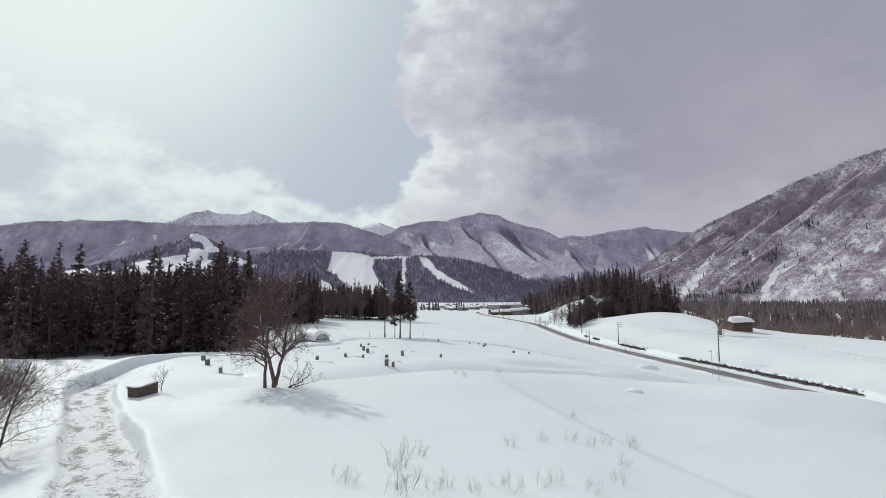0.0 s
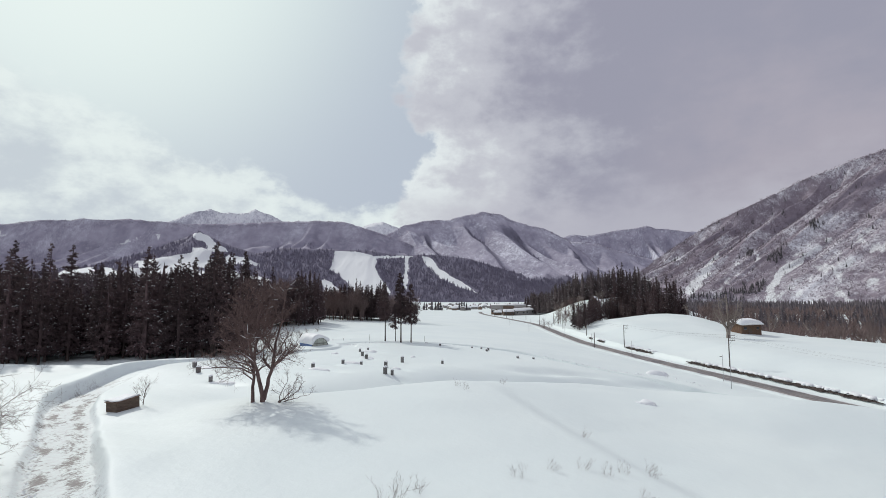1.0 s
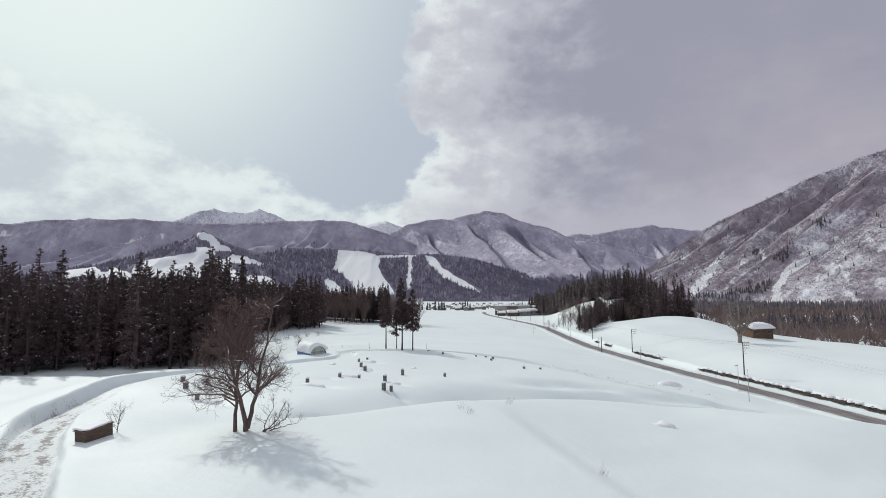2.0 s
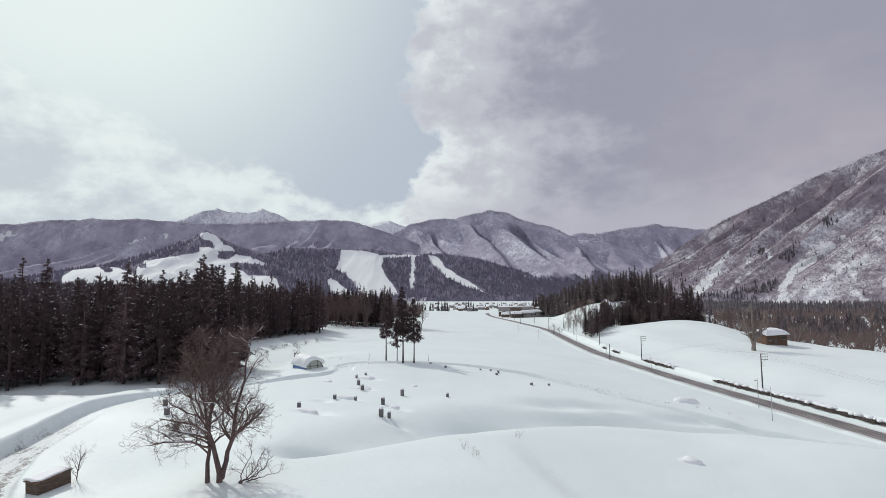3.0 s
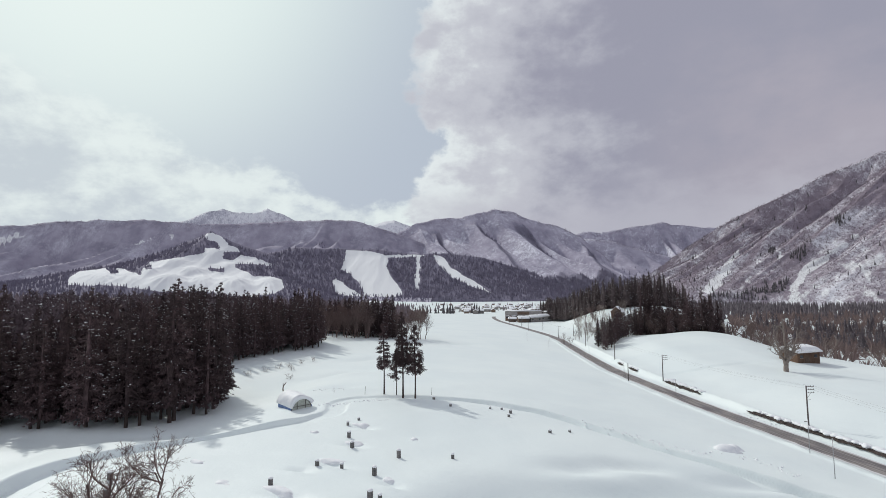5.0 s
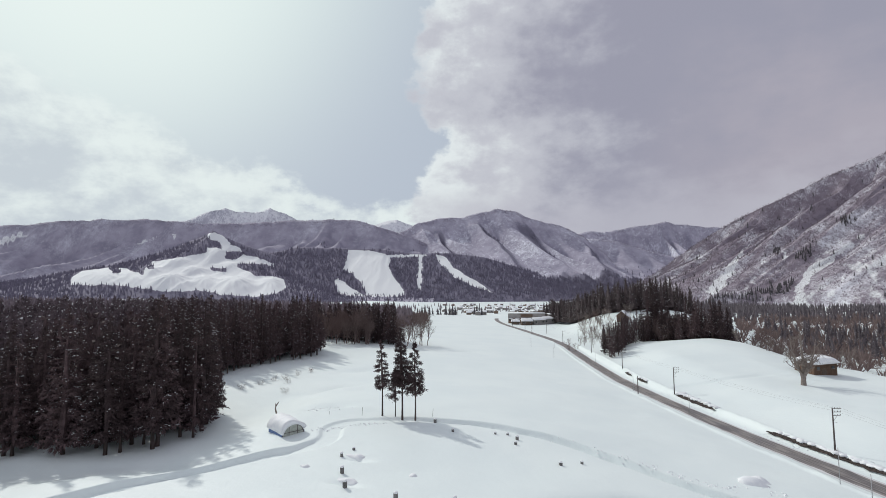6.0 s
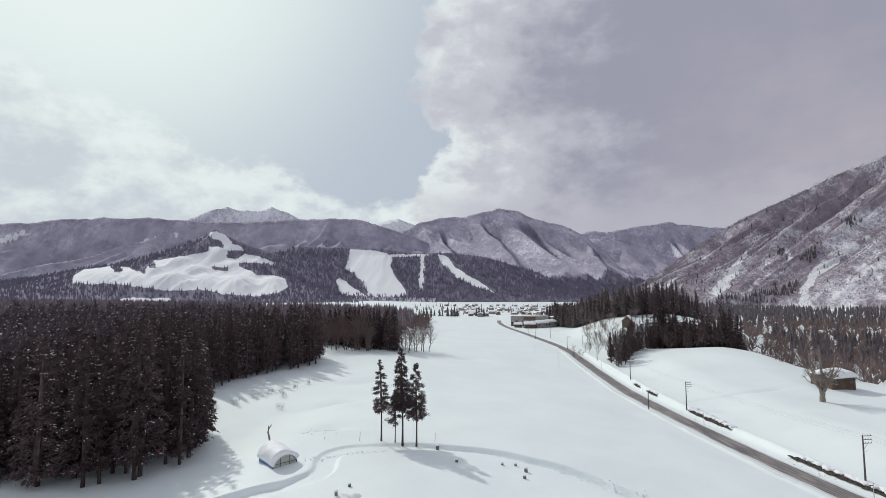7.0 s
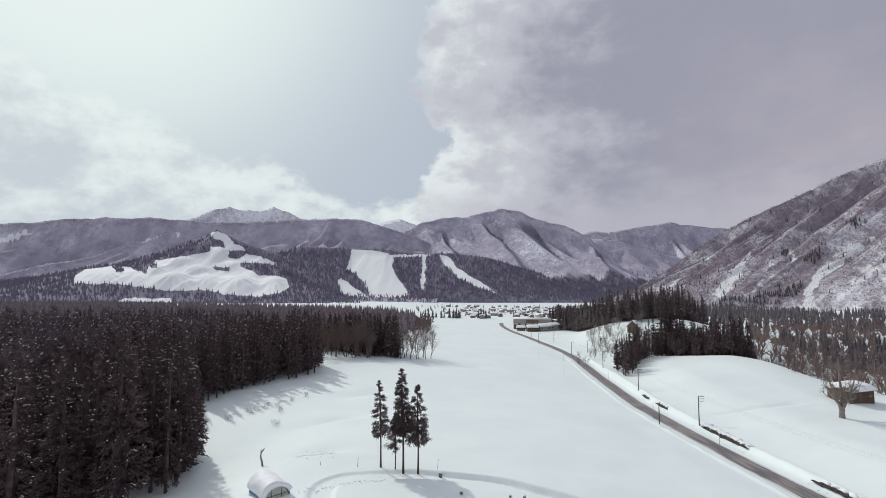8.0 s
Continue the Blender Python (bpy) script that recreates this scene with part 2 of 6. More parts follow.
# ---- mesh tools ----
def mesh_of(name, verts, faces, mats, smooth_shade=False, mat_ids=None):
    """A mesh from an array of places and an array of triangles or quads."""
    verts, faces = np.asarray(verts, np.float32), np.asarray(faces, np.int32)
    me = bpy.data.meshes.new(name)
    k = faces.shape[1]
    me.vertices.add(len(verts))
    me.vertices.foreach_set("co", verts.ravel())
    me.loops.add(faces.size)
    me.loops.foreach_set("vertex_index", faces.ravel())
    me.polygons.add(len(faces))
    me.polygons.foreach_set("loop_start", np.arange(0, faces.size, k, dtype=np.int32))
    for m in mats if isinstance(mats, (list, tuple)) else [mats]:
        me.materials.append(m)
    if mat_ids is not None:
        me.polygons.foreach_set("material_index", np.asarray(mat_ids, np.int32))
    me.polygons.foreach_set("use_smooth", np.full(len(faces), smooth_shade))
    me.update(calc_edges=True)
    me.validate()
    return me


def give(me, name, values):
    me.attributes.new(name, "FLOAT", "POINT").data.foreach_set("value", np.asarray(values, np.float32))


def bm_mesh(name, bm, mat, smooth_shade=False):
    me = bpy.data.meshes.new(name)
    bmesh.ops.recalc_face_normals(bm, faces=bm.faces)
    bm.to_mesh(me)
    bm.free()
    me.materials.append(mat)
    if smooth_shade:
        me.polygons.foreach_set("use_smooth", np.full(len(me.polygons), True))
    return me


def part(name, me, parent, label="", m=None):
    ob = new(name, me)
    ob.parent = parent
    if m is not None:
        ob.matrix_basis = m
    return tagged(ob, label)


def holder(name, m, label, category, group="", kind=""):
    ob = new(name)
    ob.matrix_basis = m
    ob.empty_display_size = 0.3
    return tagged(ob, label, category, group, kind)


def box(bm, cx, cy, cz, sx, sy, sz, bevel=0.0):
    made = bmesh.ops.create_cube(bm, size=1, matrix=Matrix.LocRotScale((cx, cy, cz), None, (sx, sy, sz)))
    if bevel:
        edges = {e for v in made["verts"] for e in v.link_edges}
        bmesh.ops.bevel(bm, geom=list(edges), offset=bevel, segments=2, affect="EDGES")
    return made["verts"]


def rod(bm, a, b, r0, r1, sides=8):
    a, b = Vector(a), Vector(b)
    turn = (b - a).to_track_quat("Z", "Y").to_matrix().to_4x4()
    bmesh.ops.create_cone(bm, cap_ends=True, segments=sides, radius1=r0, radius2=r1, depth=(b - a).length,
                          matrix=Matrix.Translation((a + b) / 2) @ turn)


def unit(v):
    return v / np.maximum(np.linalg.norm(v, axis=-1, keepdims=True), 1e-9)


def tubes(branches):
    """Tapered tubes along branches: each (places, radii, sides). Returns verts and quads."""
    verts, faces, base = [], [], 0
    for pts, radii, sides in branches:
        t = unit(np.gradient(pts, axis=0))
        side = unit(np.cross(t, (0.31, 0.52, 0.79)))
        other = np.cross(t, side)
        ang = np.arange(sides) * 2 * np.pi / sides
        ring = (np.cos(ang)[None, :, None] * side[:, None] + np.sin(ang)[None, :, None] * other[:, None]) * np.asarray(radii)[:, None, None] + pts[:, None]
        verts.append(ring.reshape(-1, 3))
        i, j = np.meshgrid(np.arange(len(pts) - 1), np.arange(sides), indexing="ij")
        a, b = base + i * sides + j, base + i * sides + (j + 1) % sides
        faces.append(np.stack([a, b, b + sides, a + sides], -1).reshape(-1, 4))
        base += ring.shape[0] * sides
    return np.concatenate(verts), np.concatenate(faces)


def clumps(at, way, length, width, rng):
    """Ragged leaf clumps: three-sided double pyramids along a way. Returns verts and triangles."""
    n = len(at)
    way = unit(way)
    side = unit(np.cross(way, unit(rng.normal(size=(n, 3)))))
    other = np.cross(way, side)
    belly = at + way * (length * rng.uniform(0.25, 0.5, n))[:, None]
    rings = [belly + (side * math.cos(a) + other * math.sin(a)) * (width * rng.uniform(0.6, 1.3, n))[:, None] for a in (0, 2.1, 4.2)]
    v = np.stack([at, *rings, at + way * length[:, None]], 1).reshape(-1, 3)
    tri = np.array([(0, 2, 1), (0, 3, 2), (0, 1, 3), (4, 1, 2), (4, 2, 3), (4, 3, 1)])
    return v, (tri[None] + 5 * np.arange(n)[:, None, None]).reshape(-1, 3)


def sprays(at, way, length, width, rng):
    """Fine pointed sprays: open three-sided spikes. Returns verts and triangles."""
    n = len(at)
    way = unit(way)
    side = unit(np.cross(way, unit(rng.normal(size=(n, 3)))))
    other = np.cross(way, side)
    rings = [at + (side * math.cos(a) + other * math.sin(a)) * (width * rng.uniform(0.6, 1.3, n))[:, None] for a in (0, 2.1, 4.2)]
    v = np.stack([*rings, at + way * length[:, None]], 1).reshape(-1, 3)
    tri = np.array([(3, 0, 1), (3, 1, 2), (3, 2, 0)])
    return v, (tri[None] + 4 * np.arange(n)[:, None, None]).reshape(-1, 3)


# ---- the land ----
def smooth(a, b, t):
    k = np.clip((t - a) / (b - a), 0, 1)
    return k * k * (3 - 2 * k)


def lattice(ix, iy, seed):
    n = (ix.astype(np.int64) * 374761393 + iy.astype(np.int64) * 668265263 + seed * 974634777) & 0xFFFFFFFF
    n = ((n ^ (n >> 13)) * 1274126177) & 0xFFFFFFFF
    return ((n ^ (n >> 16)) & 0xFFFF) / 65535.0


def value_noise(x, y, seed=1):
    ix, iy = np.floor(x), np.floor(y)
    fx, fy = x - ix, y - iy
    fx, fy = fx * fx * (3 - 2 * fx), fy * fy * (3 - 2 * fy)
    a, b = lattice(ix, iy, seed), lattice(ix + 1, iy, seed)
    c, d = lattice(ix, iy + 1, seed), lattice(ix + 1, iy + 1, seed)
    return (a + (b - a) * fx) * (1 - fy) + (c + (d - c) * fx) * fy - 0.5


def fbm(x, y, octaves=4, seed=1):
    out, amp = 0, 1.0
    for k in range(octaves):
        out = out + amp * value_noise(x, y, seed + k)
        x, y, amp = x * 2.03 + 17.3, y * 2.03 - 9.1, amp * 0.5
    return out


def nearest_on(px, py, line, step):
    """Distance to a polyline, signed (positive on its right), and the way along it in metres, for arrays of places."""
    line = np.asarray(line, float)
    seg = np.hypot(*np.diff(line, axis=0).T)
    at = np.concatenate([[0], np.cumsum(seg)])
    s = np.arange(0, at[-1], step)
    cx, cy = np.interp(s, at, line[:, 0]), np.interp(s, at, line[:, 1])
    k = max(1, int(6 / step))
    ker = np.ones(2 * k + 1) / (2 * k + 1)
    cx = np.convolve(np.pad(cx, k, mode="reflect", reflect_type="odd"), ker, "valid")
    cy = np.convolve(np.pad(cy, k, mode="reflect", reflect_type="odd"), ker, "valid")
    tx, ty = np.gradient(cx), np.gradient(cy)
    best, pick = np.full(px.shape, 1e9), np.zeros(px.shape, int)
    for i in range(len(s)):
        d = (px - cx[i]) ** 2 + (py - cy[i]) ** 2
        m = d < best
        best[m], pick[m] = d[m], i
    size = np.hypot(tx, ty)
    tx, ty = (tx / size)[pick], (ty / size)[pick]
    dx, dy = px - cx[pick], py - cy[pick]
    run = np.clip(dx * tx + dy * ty, -step, step)
    dx, dy = dx - run * tx, dy - run * ty
    side = np.sign(dx * ty - dy * tx)
    return np.hypot(dx, dy) * np.where(side == 0, 1, side), s[pick] + run


def off_line(px, py, line):
    """Distance from a polyline, positive on its upper or right-hand side."""
    best, signed = np.full(px.shape, 1e9), np.zeros(px.shape)
    for (ax, ay), (bx, by) in zip(line, line[1:]):
        tx, ty = bx - ax, by - ay
        size = math.hypot(tx, ty)
        f = np.clip(((px - ax) * tx + (py - ay) * ty) / size**2, 0, 1)
        d = np.hypot(px - ax - f * tx, py - ay - f * ty)
        m = d < best
        best[m] = d[m]
        signed[m] = (d * np.sign(tx * (py - ay) - ty * (px - ax)))[m]
    return signed


ROAD_Y = (-400, -60, 0, 130, 141, 157, 170, 196, 220, 270, 360, 437, 480, 531, 632, 760, 900, 1400)
ROAD_X = (185, 106, 93, 67.4, 65.2, 63.4, 62.0, 60.0, 58.8, 60.8, 66.2, 57.3, 54.4, 46, 43, 60, 40, 60)
LANE = ((-12, 25), (-19.5, 35.5), (-25.5, 43.2), (-30.7, 49.8), (-36.8, 57.9), (-41.4, 64), (-44.6, 70), (-47.2, 78), (-48.8, 85), (-48.6, 91), (-46, 97), (-41, 101.5), (-33.5, 107.4), (-24.4, 113.3),
        (-21.3, 120.5), (-25.5, 125.4), (-19.3, 129.2), (-13.3, 130.5), (2.6, 130.4), (16.9, 125.2), (26.4, 116), (40, 105), (58, 93), (76, 83))
GULLY = ((-34, 66), (-24, 68), (-11.4, 70.5), (-3, 78), (7.5, 87), (20, 92), (34, 95), (52, 96))


BARN_TRACK = ((70, 197), (79, 195.6), (89, 196), (98, 199), (110, 204))
HOLLOWS = ((-35, 172, 9, 4.5, 0.5, 1.5), (-33, 203, 8, 5, 0.6, 1.3), (-29.5, 143, 5, 3, 0.2, 0.9), (1.6, 277, 6, 4, 0.1, 1.3), (16, 98.5, 6.5, 2.4, 0.25, 1.1), (24, 101.5, 6, 1.8, 0.1, 0.7),
           (4, 85, 5, 1.6, 0.5, 0.8), (-14.3, 71.2, 4.5, 1.2, 0.08, 1.1), (40, 101, 8, 1.6, 0.1, 0.6), (60, 330, 9, 5, 0.2, 0.8), (0, 360, 12, 5, 0.1, 0.6), (30, 430, 14, 6, 0.0, 0.7),
           (-18.2, 82.6, 2.6, 1.0, -0.35, 0.6), (-16.2, 92.4, 2.4, 0.9, -0.3, 0.5), (-15.4, 100.2, 2.0, 0.9, -0.3, 0.5), (-8.0, 86.8, 1.5, 0.8, -0.4, 0.5), (-7.4, 81.4, 1.6, 0.8, -0.3, 0.45), (-15.6, 108.6, 1.8, 0.8, -0.3, 0.5), (-29.5, 75.2, 2.4, 0.9, -0.3, 0.5), (-19.5, 90.4, 1.6, 0.8, -0.3, 0.45))


def road_x(y):
    return np.interp(y, ROAD_Y, ROAD_X)


def road_z(y):
    return -9.2 - 0.0195 * (np.clip(y, 136, 1100) - 104)


def terrace(y):
    return np.interp(y, (-60, 40, 60, 80, 96, 120, 132, 146, 182, 240, 290, 400, 560, 1100, 2000, 4500),
                     (1.9, 1.7, 1.5, 0.2, -0.4, -0.8, -1.1, -2.0, -4.2, -5.2, -6.2, -9.6, -16, -34, -38, -38))


def broad(x, y):
    """The land without its lanes: terrace, fall to the road, the higher field beyond it and the river flat."""
    xr, zr = road_x(y), road_z(y)
    fall = np.interp(y, (0, 136, 270, 560, 1100), (0.14, 0.14, 0.07, 0.035, 0.0))
    up = terrace(y) + np.interp(x, (-400, -120, -60, 0), (9, 3, 0.5, 0)) * smooth(150, 260, y)
    up = up - 2.9 * smooth(-30, -50, x) * smooth(99, 113, y) * smooth(190, 150, y) - 1.6 * smooth(-62, -80, x) * smooth(100, 60, y)
    up = up - 1.3 * smooth(-50, -62, x) * smooth(62, 82, y) * smooth(116, 104, y)
    line = zr + np.maximum(xr - 4.2 - x, 0) * fall
    w = 1.2
    left = -w * np.logaddexp(-up / w, -line / w)
    left = left + 1.0 * np.exp(-((x - 3) / 13) ** 2 - ((y - 66) / 12) ** 2)
    left = left + 3.2 * np.exp(-((x - 54) / 20) ** 2 - ((y - 77) / 14) ** 2)
    left = left - 0.55 * smooth(0, 3.5, x - np.interp(y, (28, 40, 52, 66, 80), (20, 14.5, 9.5, 4.5, 3))) * smooth(78, 60, y)
    left = left - 1.1 * smooth(-18, -28, x) * smooth(88, 70, y)
    # field beyond the road
    top = np.interp(y, (60, 136, 186, 230, 270, 300, 340, 600), (-5.6, -6.3, -6.3, -5.4, -5.6, -8.5, -12, -19))
    top = top + 3.6 * np.exp(-((x - 118) / 24) ** 2 - ((y - 258) / 34) ** 2) - np.interp(x, (110, 128), (0, 1.6)) * np.exp(-((y - 205) / 40) ** 2)
    edge = np.interp(y, (60, 172, 184, 200, 225, 237, 261, 290, 310), (170, 152, 150, 146, 132, 124, 124, 112, 96))
    top = top - 11 * smooth(0, 42, x - edge)
    rise = 0.3 * smooth(4.4, 7.4, x - xr) + 0.7 * smooth(6.6, 30.0, x - xr)
    right = zr + (top - zr) * rise
    right = np.where(y > 340, zr + (top - zr) * np.maximum(rise * 0.2, smooth(10, 60, x - xr)) * smooth(560, 300, y), right)
    right = right + 26 * np.exp(-((x - 150) / 64) ** 2 - ((y - 404) / 70) ** 2) * smooth(12, 60, x - xr)
    right = right + (left - right) * smooth(640, 1000, y)
    return np.where(x < xr, left, right)


def ground_z(x, y):
    x, y = np.broadcast_arrays(np.atleast_1d(np.asarray(x, float)), np.atleast_1d(np.asarray(y, float)))
    z = broad(x, y)
    near = smooth(420, 120, y) * smooth(-160, -110, x) * smooth(190, 130, x)
    xr = road_x(y)
    off = np.abs(x - xr)
    z = z + near * smooth(7, 14, off) * (0.5 * fbm(x / 17, y / 13, 3, 5) + 0.07 * fbm(x / 6.5, y / 5.2, 3, 9))
    m = (y > 10) & (y < 140) & (x > -80) & (x < 90)
    if m.any():
        gx, gy = x[m], y[m]
        add = np.zeros(gx.shape)
        d, s = nearest_on(gx, gy, GULLY, 1.5)
        add -= 2.7 * smooth(0, 26, s) * smooth(106, 70, s) * np.exp(-(d / np.where(d > 0, 3.8, 5.4)) ** 2)
        d, s = nearest_on(gx, gy, LANE, 0.7)
        deep = np.interp(s, (0, 34, 44, 52, 76, 95, 108, 116, 134, 146, 170, 207, 252), (0.3, 0.32, 0.6, 0.95, 0.8, 0.9, 0.8, 0.35, 0.35, 0.8, 1.1, 1.3, 0.58))
        half = np.interp(s, (0, 42, 60, 92, 122, 207), (2.1, 2.0, 1.9, 1.7, 1.4, 1.3)) + 0.3 * fbm(s / 4.5, d * 0 + np.sign(d) * 5, 2, 31) - 0.45 * (d < 0) * smooth(44, 36, s)
        wall = smooth(half + np.interp(s, (0, 105, 125, 150), (0.22, 0.3, 0.9, 0.78)), half, np.abs(d))
        lip = np.where(d < 0, 0.07, 0.02) * np.exp(-((np.abs(d) - half - 0.9) / 0.6) ** 2) * (0.7 + 0.8 * fbm(gx / 2.4, gy / 2.4, 2, 41))
        add += 0.85 * smooth(half, half + 0.6, -d) * np.exp(-(np.maximum(-d - half - 2.5, 0) / 5.0) ** 2) * smooth(44, 56, s) * smooth(86, 64, s)
        add += 0.6 * smooth(half, half + 0.35, d) * np.exp(-(np.maximum(d - half, 0) / 3.0) ** 2) * smooth(9, 18, s) * smooth(35, 27, s)
        add += smooth(0, 6, s) * (lip - deep * wall + 0.07 * wall * fbm(gx / 0.8, gy / 0.8, 3, 43))
        z = z.copy()
        z[m] += add
    # wind hollows and soft steps of the field
    for hx, hy, a, b, turn, deep in HOLLOWS:
        c, s = math.cos(turn), math.sin(turn)
        u, v = ((x - hx) * c + (y - hy) * s) / a, (-(x - hx) * s + (y - hy) * c) / b
        z = z - deep * np.exp(-u * u - v * v) + 0.45 * deep * np.exp(-u * u - (v + 1.3) ** 2 * 1.6)
    m = (y > 185) & (y < 215) & (x > 66) & (x < 120)
    if m.any():
        d = np.abs(off_line(x[m], y[m], BARN_TRACK))
        z = z.copy()
        z[m] -= 0.4 * np.exp(-((d / 0.9) ** 2)) - 0.14 * np.exp(-(((d - 2.0) / 0.9) ** 2))
    # road bed, ploughed margin and banks
    bed = road_z(y) - 0.06
    z = z + smooth(4.8, 3.8, off) * smooth(690, 650, y) * (bed - z)
    bank = np.where(x < xr, 0.4, 0.5) * np.exp(-((off - np.where(x < xr, 4.9, 6.6)) / 0.7) ** 2) * (1 + 0.9 * fbm(x / 1.5, y / 2.5, 3, 51)) * smooth(700, 300, y)
    return z + bank


def spaced(parts):
    """Grid lines: rows of (start, end, step), steps running on."""
    return np.unique(np.concatenate([np.arange(a, b, s) for a, b, s in parts]))


def build_ground():
    xs = spaced(((-4600, -1200, 200), (-1200, -300, 45), (-300, -90, 10), (-90, -60, 1.5), (-60, -16, 0.25), (-16, 52, 0.36), (52, 80, 0.45), (80, 112, 0.9), (112, 135, 1.5), (135, 300, 8), (300, 1200, 45), (1200, 4601, 200)))
    ys = spaced(((-1500, -60, 90), (-60, 20, 5), (20, 32, 1.2), (32, 112, 0.27), (112, 138, 0.3), (138, 200, 1.0), (200, 330, 2.2), (330, 800, 10), (800, 2000, 40), (2000, 4801, 200)))
    gx, gy = np.meshgrid(xs, ys)
    z = ground_z(gx, gy)
    verts = np.stack([gx, gy, z], -1).reshape(-1, 3)
    i, j = np.meshgrid(np.arange(len(ys) - 1), np.arange(len(xs) - 1), indexing="ij")
    a = i * len(xs) + j
    me = mesh_of("ground", verts, np.stack([a, a + 1, a + 1 + len(xs), a + len(xs)], -1).reshape(-1, 4), SNOW, True)
    lane = np.zeros(gx.shape)
    m = (gy > 15) & (gy < 135) & (gx > -70) & (gx < 60)
    d, s = nearest_on(gx[m], gy[m], LANE, 0.7)
    lane[m] = smooth(2.5, 1.6, np.abs(d)) * smooth(74, 56, s)
    give(me, "lane", lane.ravel())
    way, off = np.zeros(gx.shape), np.zeros(gx.shape)
    way[m], off[m] = s, d
    give(me, "lane_way", way.ravel())
    give(me, "lane_off", off.ravel())
    tagged(new("ground", me), "deep smooth snow over terraced fields with a ploughed lane", "snow ground", kind="structure")


build_ground()


def build_road():
    ys = np.concatenate([np.arange(-60, 330, 1.5), np.arange(330, 668, 6)])
    xr = road_x(ys)
    ker = np.ones(15) / 15
    xr = np.convolve(np.pad(xr, 7, mode="reflect", reflect_type="odd"), ker, "valid")
    slope = np.gradient(xr, ys)
    across = np.linspace(-1, 1, 9)
    half = 2.9 + 0.25 * fbm(ys / 9, ys * 0, 3, 77)
    px = xr[:, None] + across[None] * (half * np.sqrt(1 + slope**2))[:, None]
    py = np.repeat(ys[:, None], 9, 1)
    pz = road_z(ys)[:, None] + 0.05 * (1 - across[None] ** 2) + 0.0 * px
    i, j = np.meshgrid(np.arange(len(ys) - 1), np.arange(8), indexing="ij")
    a = i * 9 + j
    me = mesh_of("road", np.stack([px, py, pz], -1).reshape(-1, 3), np.stack([a, a + 1, a + 10, a + 9], -1).reshape(-1, 4), ASPHALT, True)
    give(me, "across", np.repeat(np.abs(across)[None], len(ys), 0).ravel())
    tagged(new("road", me), "wet cleared asphalt road with slushy edges between snow banks", "road", kind="structure")


build_road()


def build_bank(y0, y1, off, drop, tall, seed):
    """Bare earth of the cut bank under the field's snow edge."""
    ys = np.arange(y0, y1, 0.35)
    fade = smooth(y0, y0 + 3, ys) * smooth(y1, y1 - 3, ys)
    rows = []
    for k, v in enumerate(np.linspace(0, 1, 5)):
        x = road_x(ys) + off + 0.35 * v + 0.35 * fbm(ys / 1.3, ys * 0 + k * 2.7, 3, seed)
        z = road_z(ys) + drop - tall * fade * (0.5 - v) * (1 + 0.7 * fbm(ys / 2.1, ys * 0 + 3, 3, seed + 5)) + 0.15 * fbm(ys / 0.8, ys * 0 + k, 2, seed + 9)
        rows.append(np.stack([x, ys, z], -1))
    back = rows[-1] + np.array([1.6, 0, -0.25])
    rows.append(back)
    v = np.stack(rows, 1)
    i, j = np.meshgrid(np.arange(len(ys) - 1), np.arange(len(rows) - 1), indexing="ij")
    a = i * len(rows) + j
    me = mesh_of("earth_bank", v.reshape(-1, 3), np.stack([a, a + len(rows), a + len(rows) + 1, a + 1], -1).reshape(-1, 4), EARTH)
    tagged(new("earth_bank", me), "dark bare earth bank under overhanging snow beside road", "bank", kind="structure")
    # broken snow lip along its top
    rng = np.random.default_rng(seed)
    bm = bmesh.new()
    for y in rng.uniform(y0 + 1, y1 - 1, int((y1 - y0) * 1.9)):
        s = rng.uniform(0.18, 0.72)
        x = float(road_x(y)) + off + 1.25 + rng.uniform(-0.2, 0.3)
        made = bmesh.ops.create_icosphere(bm, subdivisions=2, radius=1, matrix=Matrix.LocRotScale((x, y + rng.uniform(-0.3, 0.3), float(road_z(y)) + drop + tall * 0.5 + 0.1), Euler((0, 0, rng.uniform(0, 3))), (s * 1.3, s * rng.uniform(1.2, 2.6), s * 0.62)))
        for w in made["verts"]:
            w.co += Vector(noise.noise_vector(w.co * 2.1)) * 0.26
    tagged(new("snow_lip", bm_mesh("snow_lip", bm, CAP, True)), "lumpy snow overhanging the dark bank", "snow", kind="stuff")


build_bank(100, 151.5, 5.15, 0.75, 0.5, 3)
build_bank(170, 190, 5.45, 0.95, 0.75, 13)
build_bank(209, 218, 5.45, 1.0, 0.8, 23)
build_bank(223, 231, 5.45, 1.0, 0.8, 33)


# ---- mountains ----
SURVEY = (0.0, 45.0, 29.0)
LEFT_RIDGE = ((-2993, 2609, 377), (-2487, 2609, 393), (-2298, 2609, 412), (-2045, 2609, 420), (-1790, 2609, 415), (-1567, 2609, 401), (-1376, 2609, 387),
              (-1154, 2609, 386), (-964, 2609, 395), (-710, 2609, 400), (-567, 2609, 393), (-456, 2609, 357), (-297, 2609, 305), (-139, 2609, 241))
SNOW_PEAK = ((-2278, 3509, 481), (-2067, 3509, 545), (-1920, 3509, 600), (-1793, 3509, 630), (-1663, 3509, 599), (-1556, 3509, 590), (-1450, 3509, 619),
             (-1342, 3509, 588), (-1225, 3509, 536), (-1040, 3509, 488))
FAR_RANGE = ((-720, 3409, 439), (-554, 3409, 488), (-463, 3409, 501), (-347, 3409, 462), (-181, 3409, 470))
